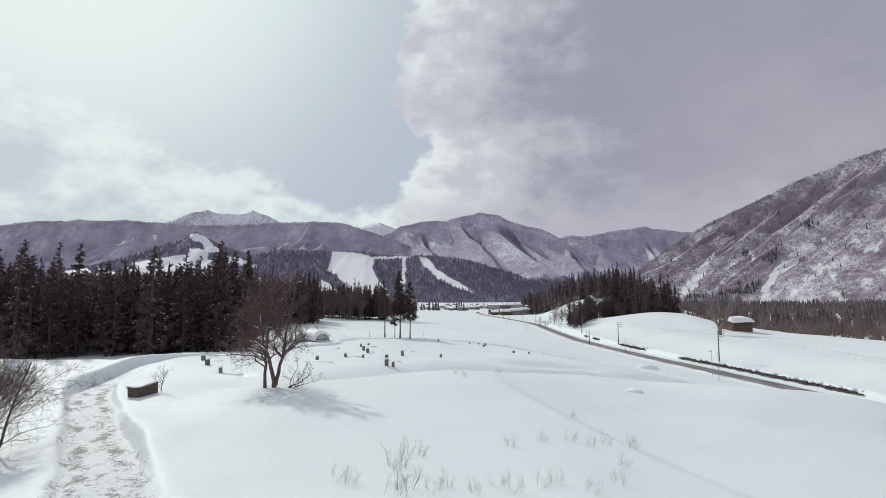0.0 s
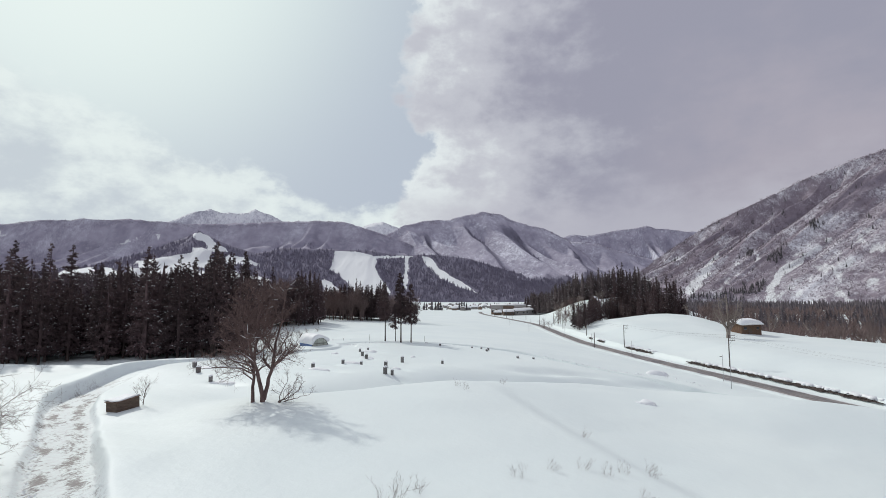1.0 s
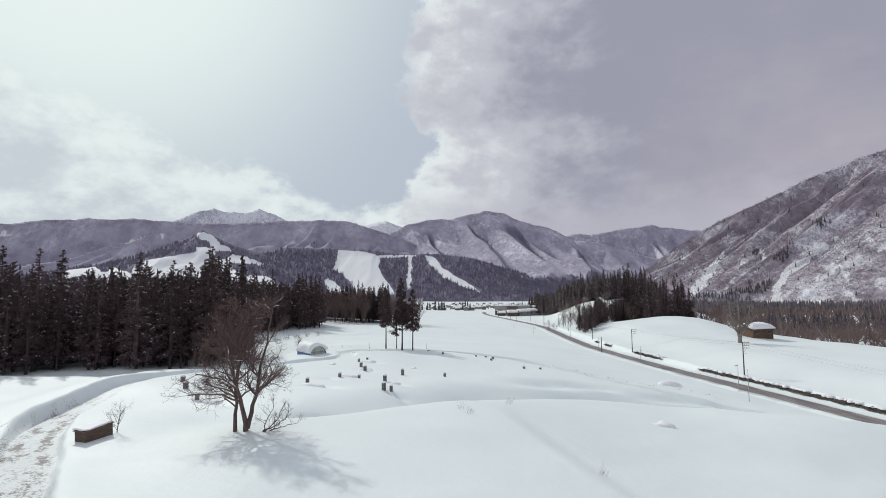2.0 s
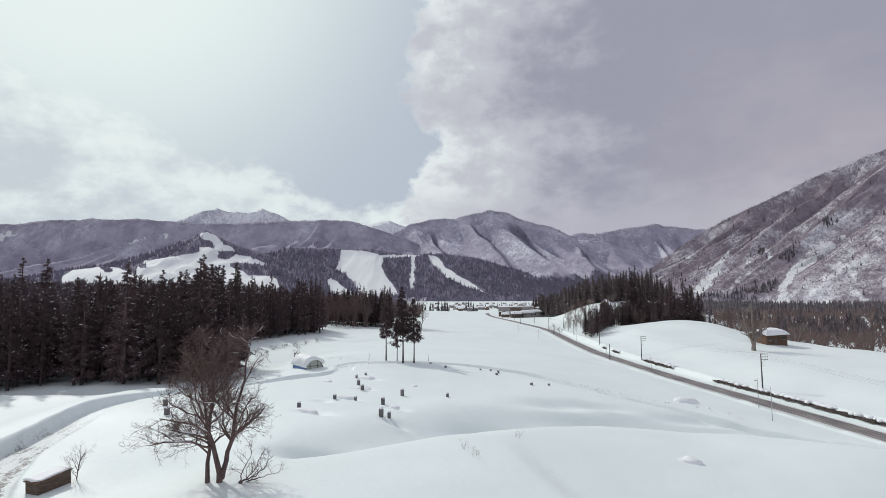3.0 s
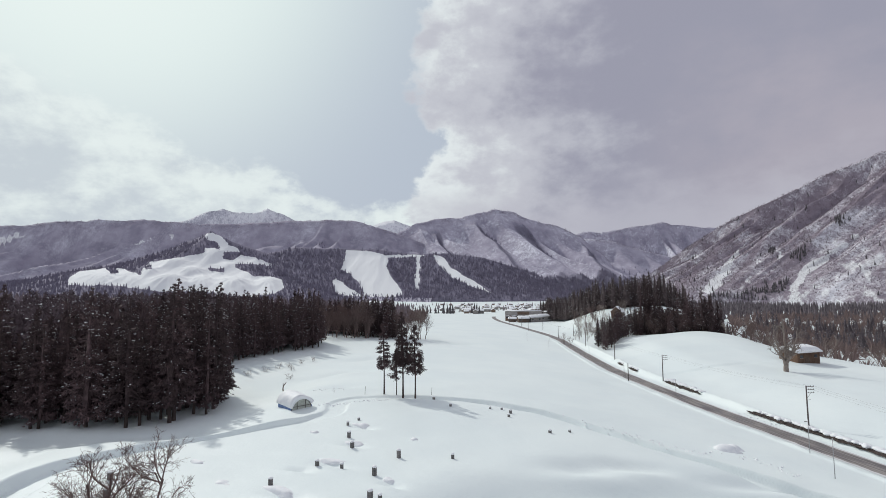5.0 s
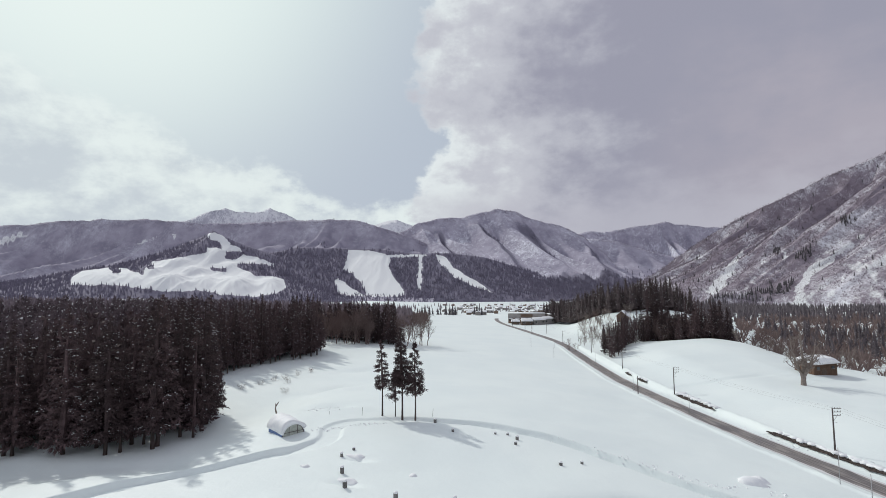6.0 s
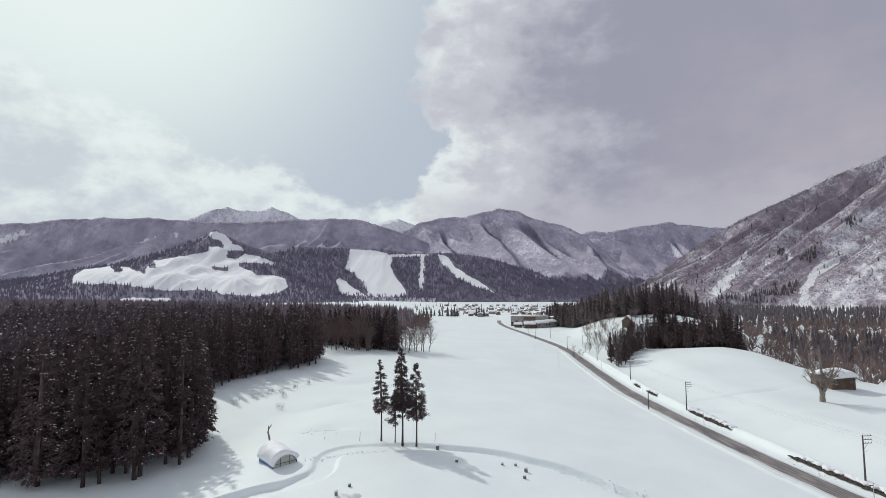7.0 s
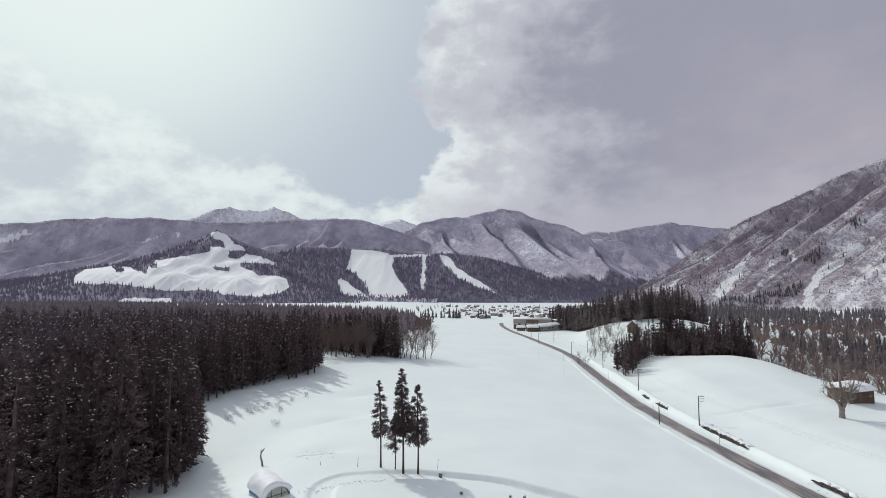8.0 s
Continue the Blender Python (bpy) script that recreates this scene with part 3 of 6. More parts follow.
CENTRE = ((-489, 2809, 260), (-354, 2809, 342), (-252, 2809, 396), (-132, 2809, 427), (22, 2809, 433), (125, 2809, 460), (228, 2809, 473), (330, 2809, 459),
          (449, 2809, 413), (602, 2809, 368), (737, 2809, 302), (853, 2809, 202), (967, 2809, 66), (1032, 2809, -2))
RIGHT_BACK = ((351, 2509, 138), (536, 2509, 274), (659, 2509, 304), (780, 2509, 301), (903, 2509, 325), (980, 2509, 336), (1072, 2509, 351), (1178, 2509, 335), (1360, 2509, 316), (1541, 2509, 284))
LOW_RIDGE = ((322, 2309, 45), (435, 2309, 169), (520, 2309, 222), (605, 2309, 247), (744, 2309, 235), (883, 2309, 189), (1021, 2309, 152), (1157, 2309, 96))
SKI_HILL = ((-1150, 2159, -50), (-1010, 2159, 90), (-898, 2159, 174), (-742, 2159, 204), (-520, 2159, 195), (-376, 2159, 192), (-219, 2159, 170), (-63, 2159, 169), (94, 2159, 153), (250, 2159, 108),
            (430, 2159, 50), (585, 2159, 10), (714, 2159, -11))
RESORT = ((-2014, 2099, 67), (-1775, 2099, 97), (-1551, 2099, 127), (-1330, 2099, 188), (-1162, 2099, 253), (-1111, 2099, 279), (-1018, 2099, 230),
          (-861, 2099, 175), (-706, 2099, 114), (-553, 2099, 63), (-420, 2099, 0), (-330, 2099, -50))


def pushed(spine, k):
    """The same skyline, k times as far from the valley's survey point."""
    return [((x - SURVEY[0]) * k + SURVEY[0], (y - SURVEY[1]) * k + SURVEY[1], (z - SURVEY[2]) * k + SURVEY[2]) for x, y, z in spine]


RIGHT_SIDE = ((631, 1909, -9), (751, 1859, 69), (866, 1809, 161), (995, 1759, 252), (1095, 1709, 307), (1250, 1659, 387), (1374, 1609, 440), (1504, 1559, 482),
              (1652, 1459, 532), (1817, 1309, 588))


def inside(px, py, poly):
    """Which places lie inside a polygon."""
    poly = np.asarray(poly, float)
    hit = np.zeros(px.shape, bool)
    for (ax, ay), (bx, by) in zip(poly, np.roll(poly, -1, 0)):
        if ay != by:
            hit ^= ((ay > py) != (by > py)) & (px < (bx - ax) * (py - ay) / (by - ay) + ax)
    return hit


def sighted(P):
    """Bearing and elevation of places, in degrees, as a surveyor in the valley takes them."""
    dx, dy, dz = P[..., 0] - SURVEY[0], P[..., 1] - SURVEY[1], P[..., 2] - SURVEY[2]
    return np.degrees(np.arctan2(dx, dy)), np.degrees(np.arctan2(dz, np.hypot(dx, dy)))


def slope_of(spine, front, run, foot, spur, wave, seed, nu, nv, lean=0.0, back=0.5, bow=0.85, sharp=0.0, spurs=(), taper=0.0, ridges=(), deep=0.0, steep=0.8, gentle=2.6, foot_belt=0.0):
    """Places of a mountainside, from its crest down to its foot, with spurs and gullies; nu x nv, then its back."""
    spine = np.asarray(spine, float)
    seg = np.hypot(*np.diff(spine[:, :2], axis=0).T)
    at = np.concatenate([[0], np.cumsum(seg)])
    s = np.linspace(0, at[-1], nu)
    c = np.stack([np.interp(s, at, spine[:, k]) for k in range(3)], -1)
    c[:, 2] += (c[:, 2] - foot) * 0.018 * fbm(s / 55, s * 0, 4, seed)
    front = np.asarray(front, float)
    v = np.concatenate([np.linspace(-back, 0, 8)[:-1], np.linspace(0, 1, nv)])
    S, V = np.meshgrid(s, v, indexing="ij")
    tall = (c[:, 2] - foot)[:, None]
    down = np.where(V < 0, -V * 1.3, np.abs(V) ** bow)
    along = S + lean * V * run + 40 * fbm(S / 240, V * 2.2, 2, seed + 7)
    ridge = 1 - np.abs(2 * fbm(along / wave, V * 0.5, 2, seed + 1)) * 2
    saw = along / wave + 0.35 * fbm(along / 300, V * 1.5, 2, seed + 5)
    ridge = ridge * (1 - sharp) + sharp * (4 * np.abs(saw - np.floor(saw) - 0.5) - 1)
    if spurs:
        # spurs that leave the crest at given places, with the gullies half way between them
        top = np.interp(spurs, spine[:, 0], at)
        gap = np.concatenate([[top[0] - wave], (top[1:] + top[:-1]) / 2, [top[-1] + wave]])
        knots = np.sort(np.concatenate([top, gap]))
        ups = np.where(np.isin(knots, top), 1.0, -1.0)
        ridge = ridge * (1 - sharp) + sharp * np.interp(along, knots, ups)
    small = 1 - np.abs(2 * fbm(along / wave * 3.1, V * 1.6, 3, seed + 2)) * 2
    env = smooth(-0.02, 0.14, V) * np.clip(1 - V, 0, 1) ** 0.5
    up = spur * np.clip(tall / 250, 0.1, 1.6) * env * ((np.clip(ridge, -1, 1) - 1) * 0.55 + (np.clip(small, -1, 1) - 1) * 0.16)
    up = -np.minimum(-up, 0.6 * tall * np.clip(1 - down, 0, 1))
    far = run * (tall / tall.max()).clip(0.05) ** taper
    x = c[:, 0][:, None] + front[0] * far * V
    y = c[:, 1][:, None] + front[1] * far * V
    crest = np.clip(ridge * env, 0, 1)
    if ridges:
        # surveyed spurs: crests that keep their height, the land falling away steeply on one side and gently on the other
        bearing, rise = sighted(np.stack([x, y, foot + tall * (1 - down)], -1))
        bearing = bearing + 0.35 * fbm(S / 160, V * 5, 3, seed + 13)
        f, crest = np.zeros(S.shape), crest * 0.25
        for line in ridges:
            d = off_line(bearing, rise, line)
            f = np.maximum(f, np.where(d > 0, np.exp(-d / steep), np.exp(d / gentle)))
            # conifer band pushed onto the steep side, where spur shade is painted in
            crest = np.maximum(crest, np.exp(-(((d - 0.3) / 0.42) ** 2)) * env)
        crest = np.maximum(crest, foot_belt * smooth(2.3, 0.9, rise + 1.3 * fbm(bearing / 1.6, rise * 0 + 2, 3, seed + 17)) * smooth(-0.1, 0.1, V))
        up = up * 0.5 - deep * env * (1 - f) * np.clip(1 - down, 0, 1) ** 0.4
    z = foot + tall * (1 - down) + up - 30 * smooth(0.93, 1.0, V)
    return np.stack([x, y, z], -1), crest, V, S


def build_mountain(name, label, place_grid, mat, openness=None, belts=0.0):
    P, crest, V, S = place_grid
    nu, nv = P.shape[:2]
    i, j = np.meshgrid(np.arange(nu - 1), np.arange(nv - 1), indexing="ij")
    a = i * nv + j
    me = mesh_of(name, P.reshape(-1, 3), np.stack([a, a + 1, a + nv + 1, a + nv], -1).reshape(-1, 4), mat, True)
    give(me, "crest", crest.ravel())
    give(me, "belt", belts * crest.ravel())
    give(me, "open", (np.zeros(crest.shape) if openness is None else openness).ravel())
    tagged(new(name, me), label, "mountain", kind="structure")


CENTRE_SPURS = (((1.16, 7.69), (2.27, 7.62), (4.61, 5.65), (6.77, 3.15), (8.64, 1.9), (11.27, 0.66)), ((4.37, 9.1), (6.29, 8.51), (8.45, 6.68), (10.02, 4.88), (11.85, 3.49), (13.38, 2.25), (15.14, 0.91)),
                ((8.46, 7.64), (13.21, 6.41), (14.98, 5.02), (16.45, 3.0), (18.37, 1.4)), ((-4.6, 6.9), (-2.62, 7.1), (-1.9, 5.9), (-0.6, 4.6)), ((-8.2, 5.6), (-6.4, 5.0), (-4.2, 4.2)))
RIGHT_SPURS = (((29.1, 6.03), (31.26, 6.57), (33.74, 6.37), (35.89, 6.69), (37.97, 8.04), (39.94, 9.16), (41.46, 9.94), (46, 12)), ((32.75, -0.97), (34.59, 1.43), (36.38, 3.99), (38.06, 5.92), (39.45, 7.04), (41.39, 8.51), (46, 11)),
               ((24.0, -1.5), (27.2, 2.2), (29.6, 4.6), (31.3, 6.2)), ((28.9, -1.5), (30.5, 1.2), (32.3, 4.0), (33.6, 6.0)))
# bearing, elevation, half widths, height in metres
RESORT_DOMES = ((-38.4, 0.6, 1.7, 0.8, 16), (-32.3, -0.1, 1.9, 0.9, 22), (-26.2, -0.3, 2.0, 0.9, 20), (-22.4, -0.2, 1.2, 0.8, 14), (-30.2, 1.3, 1.2, 0.6, 12), (-28.2, 3.4, 0.9, 0.7, 10), (-34.4, 1.5, 1.0, 0.6, 11),
                (-29.2, 0.1, 1.1, 0.7, 13), (-24.4, 1.0, 1.0, 0.5, 9), (-35.9, 0.7, 0.8, 0.6, 10), (-31.6, 2.4, 1.1, 0.5, 8), (-26.9, 2.0, 1.0, 0.5, 8))


def raise_domes(grid, domes):
    """Rounded knolls on a slope, with fine gullies down their flanks."""
    P = grid[0]
    bearing, rise = sighted(P)
    for b, e, wb, we, high in domes:
        u, v = (bearing - b) / wb, (rise - e) / we
        r = np.sqrt(u * u + v * v)
        P[..., 2] += 1.7 * high * np.exp(-(r**2.4)) * (1 + 0.10 * np.sin(9 * np.arctan2(v, u) + 3 * b) * np.clip(r, 0, 1))


M_LEFT = slope_of(LEFT_RIDGE, (0.05, -1), 1000, -36, 130, 330, 11, 360, 90, 0.25, 0.5, 0.85, 0.4)
M_PEAK = slope_of(SNOW_PEAK, (0, -1), 800, 60, 130, 90, 21, 220, 60, -0.15, 0.5, 0.85, 0.75, (-2150, -1980, -1793, -1660, -1560, -1450, -1300, -1150))
M_FAR = slope_of(FAR_RANGE, (0, -1), 600, 60, 60, 170, 25, 80, 24)
M_CENTRE = slope_of(CENTRE, (0.12, -1), 1000, -36, 70, 120, 31, 400, 160, -0.36, 0.5, 0.85, 0.8, (-420, -270, -120, 60, 190, 345, 490, 640, 800), 0.0, CENTRE_SPURS, 95, 0.8, 2.6, 1.0)
M_BACK = slope_of(pushed(RIGHT_BACK, 1.34), (-0.2, -1), 900, -20, 150, 134, 41, 260, 70, -0.2, 0.5, 0.85, 0.75, (720, 940, 1110, 1210, 1435, 1595, 1820))
M_LOW = slope_of(pushed(LOW_RIDGE, 1.31), (-0.2, -1), 680, -30, 50, 180, 45, 150, 50, -0.3, 0.5, 0.85, 0.7, (560, 790, 995, 1180, 1335))
M_SKI = slope_of(SKI_HILL, (0, -1), 450, -40, 14, 150, 51, 340, 80, 0, 0.5, 0.95)
M_RESORT = slope_of(RESORT, (0, -1), 660, -36, 16, 160, 61, 400, 150, 0.1, 0.4, 0.95, 0.3)
raise_domes(M_RESORT, RESORT_DOMES)
M_RIGHT = slope_of(RIGHT_SIDE, (-0.95, -0.31), 900, -24, 120, 240, 71, 420, 220, 0.1, 0.5, 0.95, 0.55, (), 0.7, RIGHT_SPURS, 34, 1.1, 4.0)

PISTE_MAIN = ((-511, 190), (-452, 185), (-385, 179), (-313, 159), (-300, 98), (-274, 60), (-232, 26), (-209, -9), (-249, -25), (-289, -31), (-350, -35), (-408, -21), (-458, -6), (-505, 45), (-491, 55), (-417, 16), (-358, -15), (-353, -5), (-392, 37), (-462, 81), (-494, 90), (-499, 137))
PISTE_TRACK = ((-187, 160), (-170, 160), (-160, 84), (-150, 5), (-167, 4), (-177, 85))
PISTE_TOP = ((-331, 162), (-155, 164), (-154, 154), (-329, 148))
PISTE_RIGHT = ((-116, 164), (-65, 151), (-27, 98), (32, 60), (104, 10), (125, -4), (64, 13), (-13, 50), (-61, 85), (-102, 139))
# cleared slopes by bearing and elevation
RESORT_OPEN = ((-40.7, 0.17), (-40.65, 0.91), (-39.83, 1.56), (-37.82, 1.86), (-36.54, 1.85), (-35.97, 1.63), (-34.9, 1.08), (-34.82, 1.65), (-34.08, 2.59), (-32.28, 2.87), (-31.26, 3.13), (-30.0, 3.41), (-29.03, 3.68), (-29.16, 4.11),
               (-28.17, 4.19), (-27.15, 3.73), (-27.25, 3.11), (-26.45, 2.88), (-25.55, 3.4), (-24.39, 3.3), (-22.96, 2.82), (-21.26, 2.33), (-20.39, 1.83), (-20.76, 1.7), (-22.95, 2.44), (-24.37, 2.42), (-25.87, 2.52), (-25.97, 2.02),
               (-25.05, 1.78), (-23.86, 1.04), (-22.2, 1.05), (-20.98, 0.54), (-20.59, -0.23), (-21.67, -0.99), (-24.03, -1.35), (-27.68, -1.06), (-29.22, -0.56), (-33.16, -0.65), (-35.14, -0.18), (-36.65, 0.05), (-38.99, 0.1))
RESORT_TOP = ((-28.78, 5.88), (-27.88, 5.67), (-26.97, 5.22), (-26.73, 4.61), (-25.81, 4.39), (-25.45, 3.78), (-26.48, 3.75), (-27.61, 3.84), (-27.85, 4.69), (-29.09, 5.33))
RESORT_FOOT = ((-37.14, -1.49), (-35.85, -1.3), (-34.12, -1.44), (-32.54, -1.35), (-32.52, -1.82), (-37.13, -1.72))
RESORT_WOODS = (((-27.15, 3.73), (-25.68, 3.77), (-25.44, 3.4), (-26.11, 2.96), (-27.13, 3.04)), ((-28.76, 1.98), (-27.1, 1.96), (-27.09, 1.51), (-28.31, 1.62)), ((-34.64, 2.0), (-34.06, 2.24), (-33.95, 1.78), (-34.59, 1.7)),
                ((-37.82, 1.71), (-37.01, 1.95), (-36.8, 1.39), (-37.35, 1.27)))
LEFT_GLADES = (((-46.56, 3.96), (-45.3, 4.64), (-44.43, 5.05), (-43.83, 4.75), (-44.54, 4.29), (-46.53, 3.28)), ((-32.48, 5.45), (-31.97, 5.59), (-31.84, 5.06), (-32.25, 4.94)), ((-35.79, 4.36), (-34.17, 5.13), (-33.58, 5.11), (-35.31, 4.27)),
               ((-21.04, 3.37), (-19.57, 4.04), (-17.82, 4.33), (-17.66, 3.94), (-20.05, 2.99)))
RIGHT_CLEAN = (((27.08, -1.17), (28.64, 0.69), (30.16, 2.64), (31.38, 3.99), (30.37, 2.07), (29.85, 0.96), (29.07, -0.58), (28.06, -1.44)),
               ((34.9, -0.95), (35.61, 0.88), (36.68, 1.9), (37.89, 2.37), (39.09, 3.58), (37.85, 1.61), (36.42, 0.61), (35.53, -0.94), (36.06, -2.48), (35.01, -3.03), (34.63, -2.26)),
               ((33.59, 3.07), (34.64, 2.49), (34.19, 1.97)), ((23.22, 0.14), (24.04, 0.43), (23.46, -0.75)), ((24.73, -2.21), (25.79, -1.76), (26.02, -2.33), (24.98, -2.65)))
RIGHT_THIN = (((31.19, 4.83), (33.07, 6.21), (32.81, 5.28), (31.85, 4.24), (31.15, 3.86)), ((25.68, 2.18), (28.05, 4.43), (29.03, 4.52), (26.97, 2.44), (25.65, 1.45)),
              ((34.3, -2.9), (35.8, 1.6), (39.2, 4.4), (45, 5.5), (45, -4), (36, -4)), ((30.6, -1.0), (31.8, 3.6), (33.2, 3.4), (32.2, -0.4)))
RIGHT_PINES = (((35.05, 2.21), (36.13, 3.22), (36.65, 3.33), (36.5, 2.42), (35.64, 1.54)), ((26.02, -2.48), (28.79, -1.43), (32.53, -0.97), (34.95, 0.1), (35.13, -0.55), (33.37, -1.77), (31.09, -2.9), (26.75, -3.32)),
               ((38.63, 5.62), (39.6, 6.28), (39.64, 5.28), (38.78, 4.85)), ((29.59, 6.33), (31.28, 6.91), (31.31, 6.49), (29.82, 5.98)), ((33.3, 2.6), (33.7, 3.9), (34.0, 2.5)))


def open_in(P, polys, wide, rough, seed):
    """Where a slope is cleared: inside any of the polygons (across, height), with ragged borders."""
    wob = rough * fbm(P[..., 0] / wide, P[..., 2] / wide, 3, seed)
    x, z = P[..., 0] + wob, P[..., 2] + wob * 0.6
    o = np.zeros(x.shape, bool)
    for poly in polys:
        o |= inside(x, z, poly)
    return o


def ski_open(P):
    return open_in(P, (PISTE_MAIN, PISTE_TRACK, PISTE_TOP, PISTE_RIGHT), 22, 6, 91).astype(float)


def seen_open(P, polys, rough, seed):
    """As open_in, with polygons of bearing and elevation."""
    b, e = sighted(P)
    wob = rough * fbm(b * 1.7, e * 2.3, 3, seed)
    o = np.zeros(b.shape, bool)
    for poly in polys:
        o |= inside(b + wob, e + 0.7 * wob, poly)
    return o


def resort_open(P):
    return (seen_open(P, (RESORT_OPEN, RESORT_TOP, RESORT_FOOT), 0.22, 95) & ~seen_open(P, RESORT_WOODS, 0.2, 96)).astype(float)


def left_open(P):
    return seen_open(P, LEFT_GLADES, 0.3, 94).astype(float) * 0.52


def right_open(grid):
    """Avalanche gullies and thin woods on the steep side."""
    P, crest, V, S = grid
    b, e = sighted(P)
    thin = seen_open(P, RIGHT_THIN, 0.9, 98).astype(float)
    patchy = np.clip(0.24 + 0.8 * fbm(b * 1.3, e * 1.5, 4, 97), 0, 0.5) * (0.25 + 0.75 * thin)
    return np.clip(np.maximum(patchy, seen_open(P, RIGHT_CLEAN, 0.7, 99) * 0.52) - 0.3 * crest, 0, 1)


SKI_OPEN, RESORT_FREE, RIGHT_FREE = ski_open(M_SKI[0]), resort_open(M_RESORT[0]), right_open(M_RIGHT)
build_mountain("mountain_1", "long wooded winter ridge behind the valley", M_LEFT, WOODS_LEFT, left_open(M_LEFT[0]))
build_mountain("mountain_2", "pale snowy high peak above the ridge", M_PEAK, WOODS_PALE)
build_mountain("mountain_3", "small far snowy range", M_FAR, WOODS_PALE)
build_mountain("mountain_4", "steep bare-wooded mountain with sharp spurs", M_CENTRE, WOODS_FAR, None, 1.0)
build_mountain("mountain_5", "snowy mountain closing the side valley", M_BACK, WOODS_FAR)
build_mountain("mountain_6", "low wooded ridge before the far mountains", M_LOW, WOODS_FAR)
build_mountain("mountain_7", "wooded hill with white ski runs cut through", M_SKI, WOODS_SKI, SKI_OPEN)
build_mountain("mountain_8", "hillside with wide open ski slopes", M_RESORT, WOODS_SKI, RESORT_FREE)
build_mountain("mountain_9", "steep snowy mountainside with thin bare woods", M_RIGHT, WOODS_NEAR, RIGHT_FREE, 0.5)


# ---- trees ----
def conifer_meshes(seed, tall, bare, wide, boughs, each, snowy, core=0.16, lean=0.0, small=1.0, shag=1.0, taper=0.8):
    """Trunk, crown and clinging snow of one cedar: drooping boughs round a straight trunk, each a cluster of ragged sprays."""
    rng = np.random.default_rng(seed)
    hs = np.linspace(-1.0, tall * 0.97, 7)
    bend = np.stack([lean * hs / tall * 0.6 + 0.08 * np.sin(hs * 0.3 + seed), 0.08 * np.cos(hs * 0.27 + seed), hs], -1)
    trunk = mesh_of("cedar_trunk", *tubes([(bend, np.interp(hs, (-1, 0, tall), (0.30, 0.22, 0.04)) * (tall / 20), 7)]), BARK, True)
    # boughs in rough whorls, each a row of hanging sprays from the trunk to its tip
    f = 1 - rng.uniform(0.0, 1.0, boughs) ** 0.66
    f[:14] = np.linspace(0.70, 0.99, 14)
    z = bare + f * (tall - bare) * 0.985
    reach = wide * np.clip(1 - f, 0.02, 1) ** taper * rng.uniform(0.62, 1.12, boughs) * np.interp(f, (0, 0.12), (0.6, 1))
    ang = rng.uniform(0, 2 * np.pi, boughs) + np.arange(boughs) * 2.4
    out = np.stack([np.cos(ang), np.sin(ang), np.zeros(boughs)], -1)
    k = np.repeat(np.arange(boughs), each)
    n = len(k)
    r = reach[k] * np.sqrt(rng.uniform(0.05, 1.05, n))
    spread = np.interp(f, (0, 1), (0.085, 0.03))[k] * wide * shag
    mid = np.interp(z[k], hs, bend[:, 0])
    at = out[k] * r[:, None] + rng.normal(0, 1, (n, 3)) * np.stack([spread, spread, spread * 0.6 * shag], -1) + np.stack([mid, z[k] * 0, z[k] - 0.05 * r - 0.085 * r * r], -1)
    at[:, 2] = np.minimum(at[:, 2], tall * 0.99)
    way = out[k] * rng.uniform(0.3, 0.9, n)[:, None] + rng.normal(0, 0.5, (n, 3)) + np.array([0, 0, 1]) * np.interp(f, (0, 0.6, 0.92, 1), (-0.55, -0.2, 0.5, 2.2))[k][:, None]
    size = np.interp(f, (0, 1), (1.0, 0.55))[k] * (wide / 3.2) * small
    v, t = sprays(at, way, size * rng.uniform(0.4, 0.95, n), size * rng.uniform(0.10, 0.21, n), rng)
    # dim inner body of the crown
    rings = []
    for q, ff in enumerate(np.linspace(0, 1, 7)):
        a = np.arange(8) * np.pi / 4 + q * 0.4
        rad = core * wide * max(1 - ff, 0.02) ** 0.9 * np.interp(ff, (0, 0.15), (0.35, 1)) * rng.uniform(0.7, 1.25, 8)
        zz = bare + ff * (tall - bare) * 0.93
        rings.append(np.stack([np.cos(a) * rad + np.interp(zz, hs, bend[:, 0]), np.sin(a) * rad, zz + rng.uniform(-0.5, 0.5, 8)], -1))
    i, j = np.meshgrid(np.arange(6), np.arange(8), indexing="ij")
    a, b = i * 8 + j, i * 8 + (j + 1) % 8
    q = np.stack([a, b, b + 8, a + 8], -1).reshape(-1, 4)
    core_t = np.concatenate([q[:, [0, 1, 2]], q[:, [0, 2, 3]]]) + len(v)
    v, t = np.concatenate([v, np.concatenate(rings)]), np.concatenate([t, core_t])
    crown = mesh_of("cedar_crown", v, t, NEEDLE)
    # lumps of snow in short rows on some of the boughs
    laden = rng.uniform(0, 1, boughs) < 0.38
    pick = rng.choice(np.nonzero((r > 0.5 * reach[k]) & laden[k])[0], snowy, replace=False)
    sv, st = clumps(at[pick] + np.array([0, 0, 0.16]), way[pick] * np.array([1, 1, 0.15]), size[pick] * rng.uniform(0.25, 0.75, snowy), size[pick] * rng.uniform(0.06, 0.13, snowy), rng)
    return trunk, crown, mesh_of("cedar_snow", sv, st, CAP)


CEDARS = [conifer_meshes(100 + k, 20.0, b, w, 125, 23, sn * 5, 0.16, 0.0, 0.76) for k, (b, w, sn) in enumerate(((1.6, 2.9, 18), (1.2, 3.2, 44), (3.4, 2.6, 12), (2.2, 2.9, 30), (2.8, 3.3, 16), (0.8, 3.0, 52)))]
LABELS_CEDAR = "tall dark winter cedar with flecks of snow on its branches"


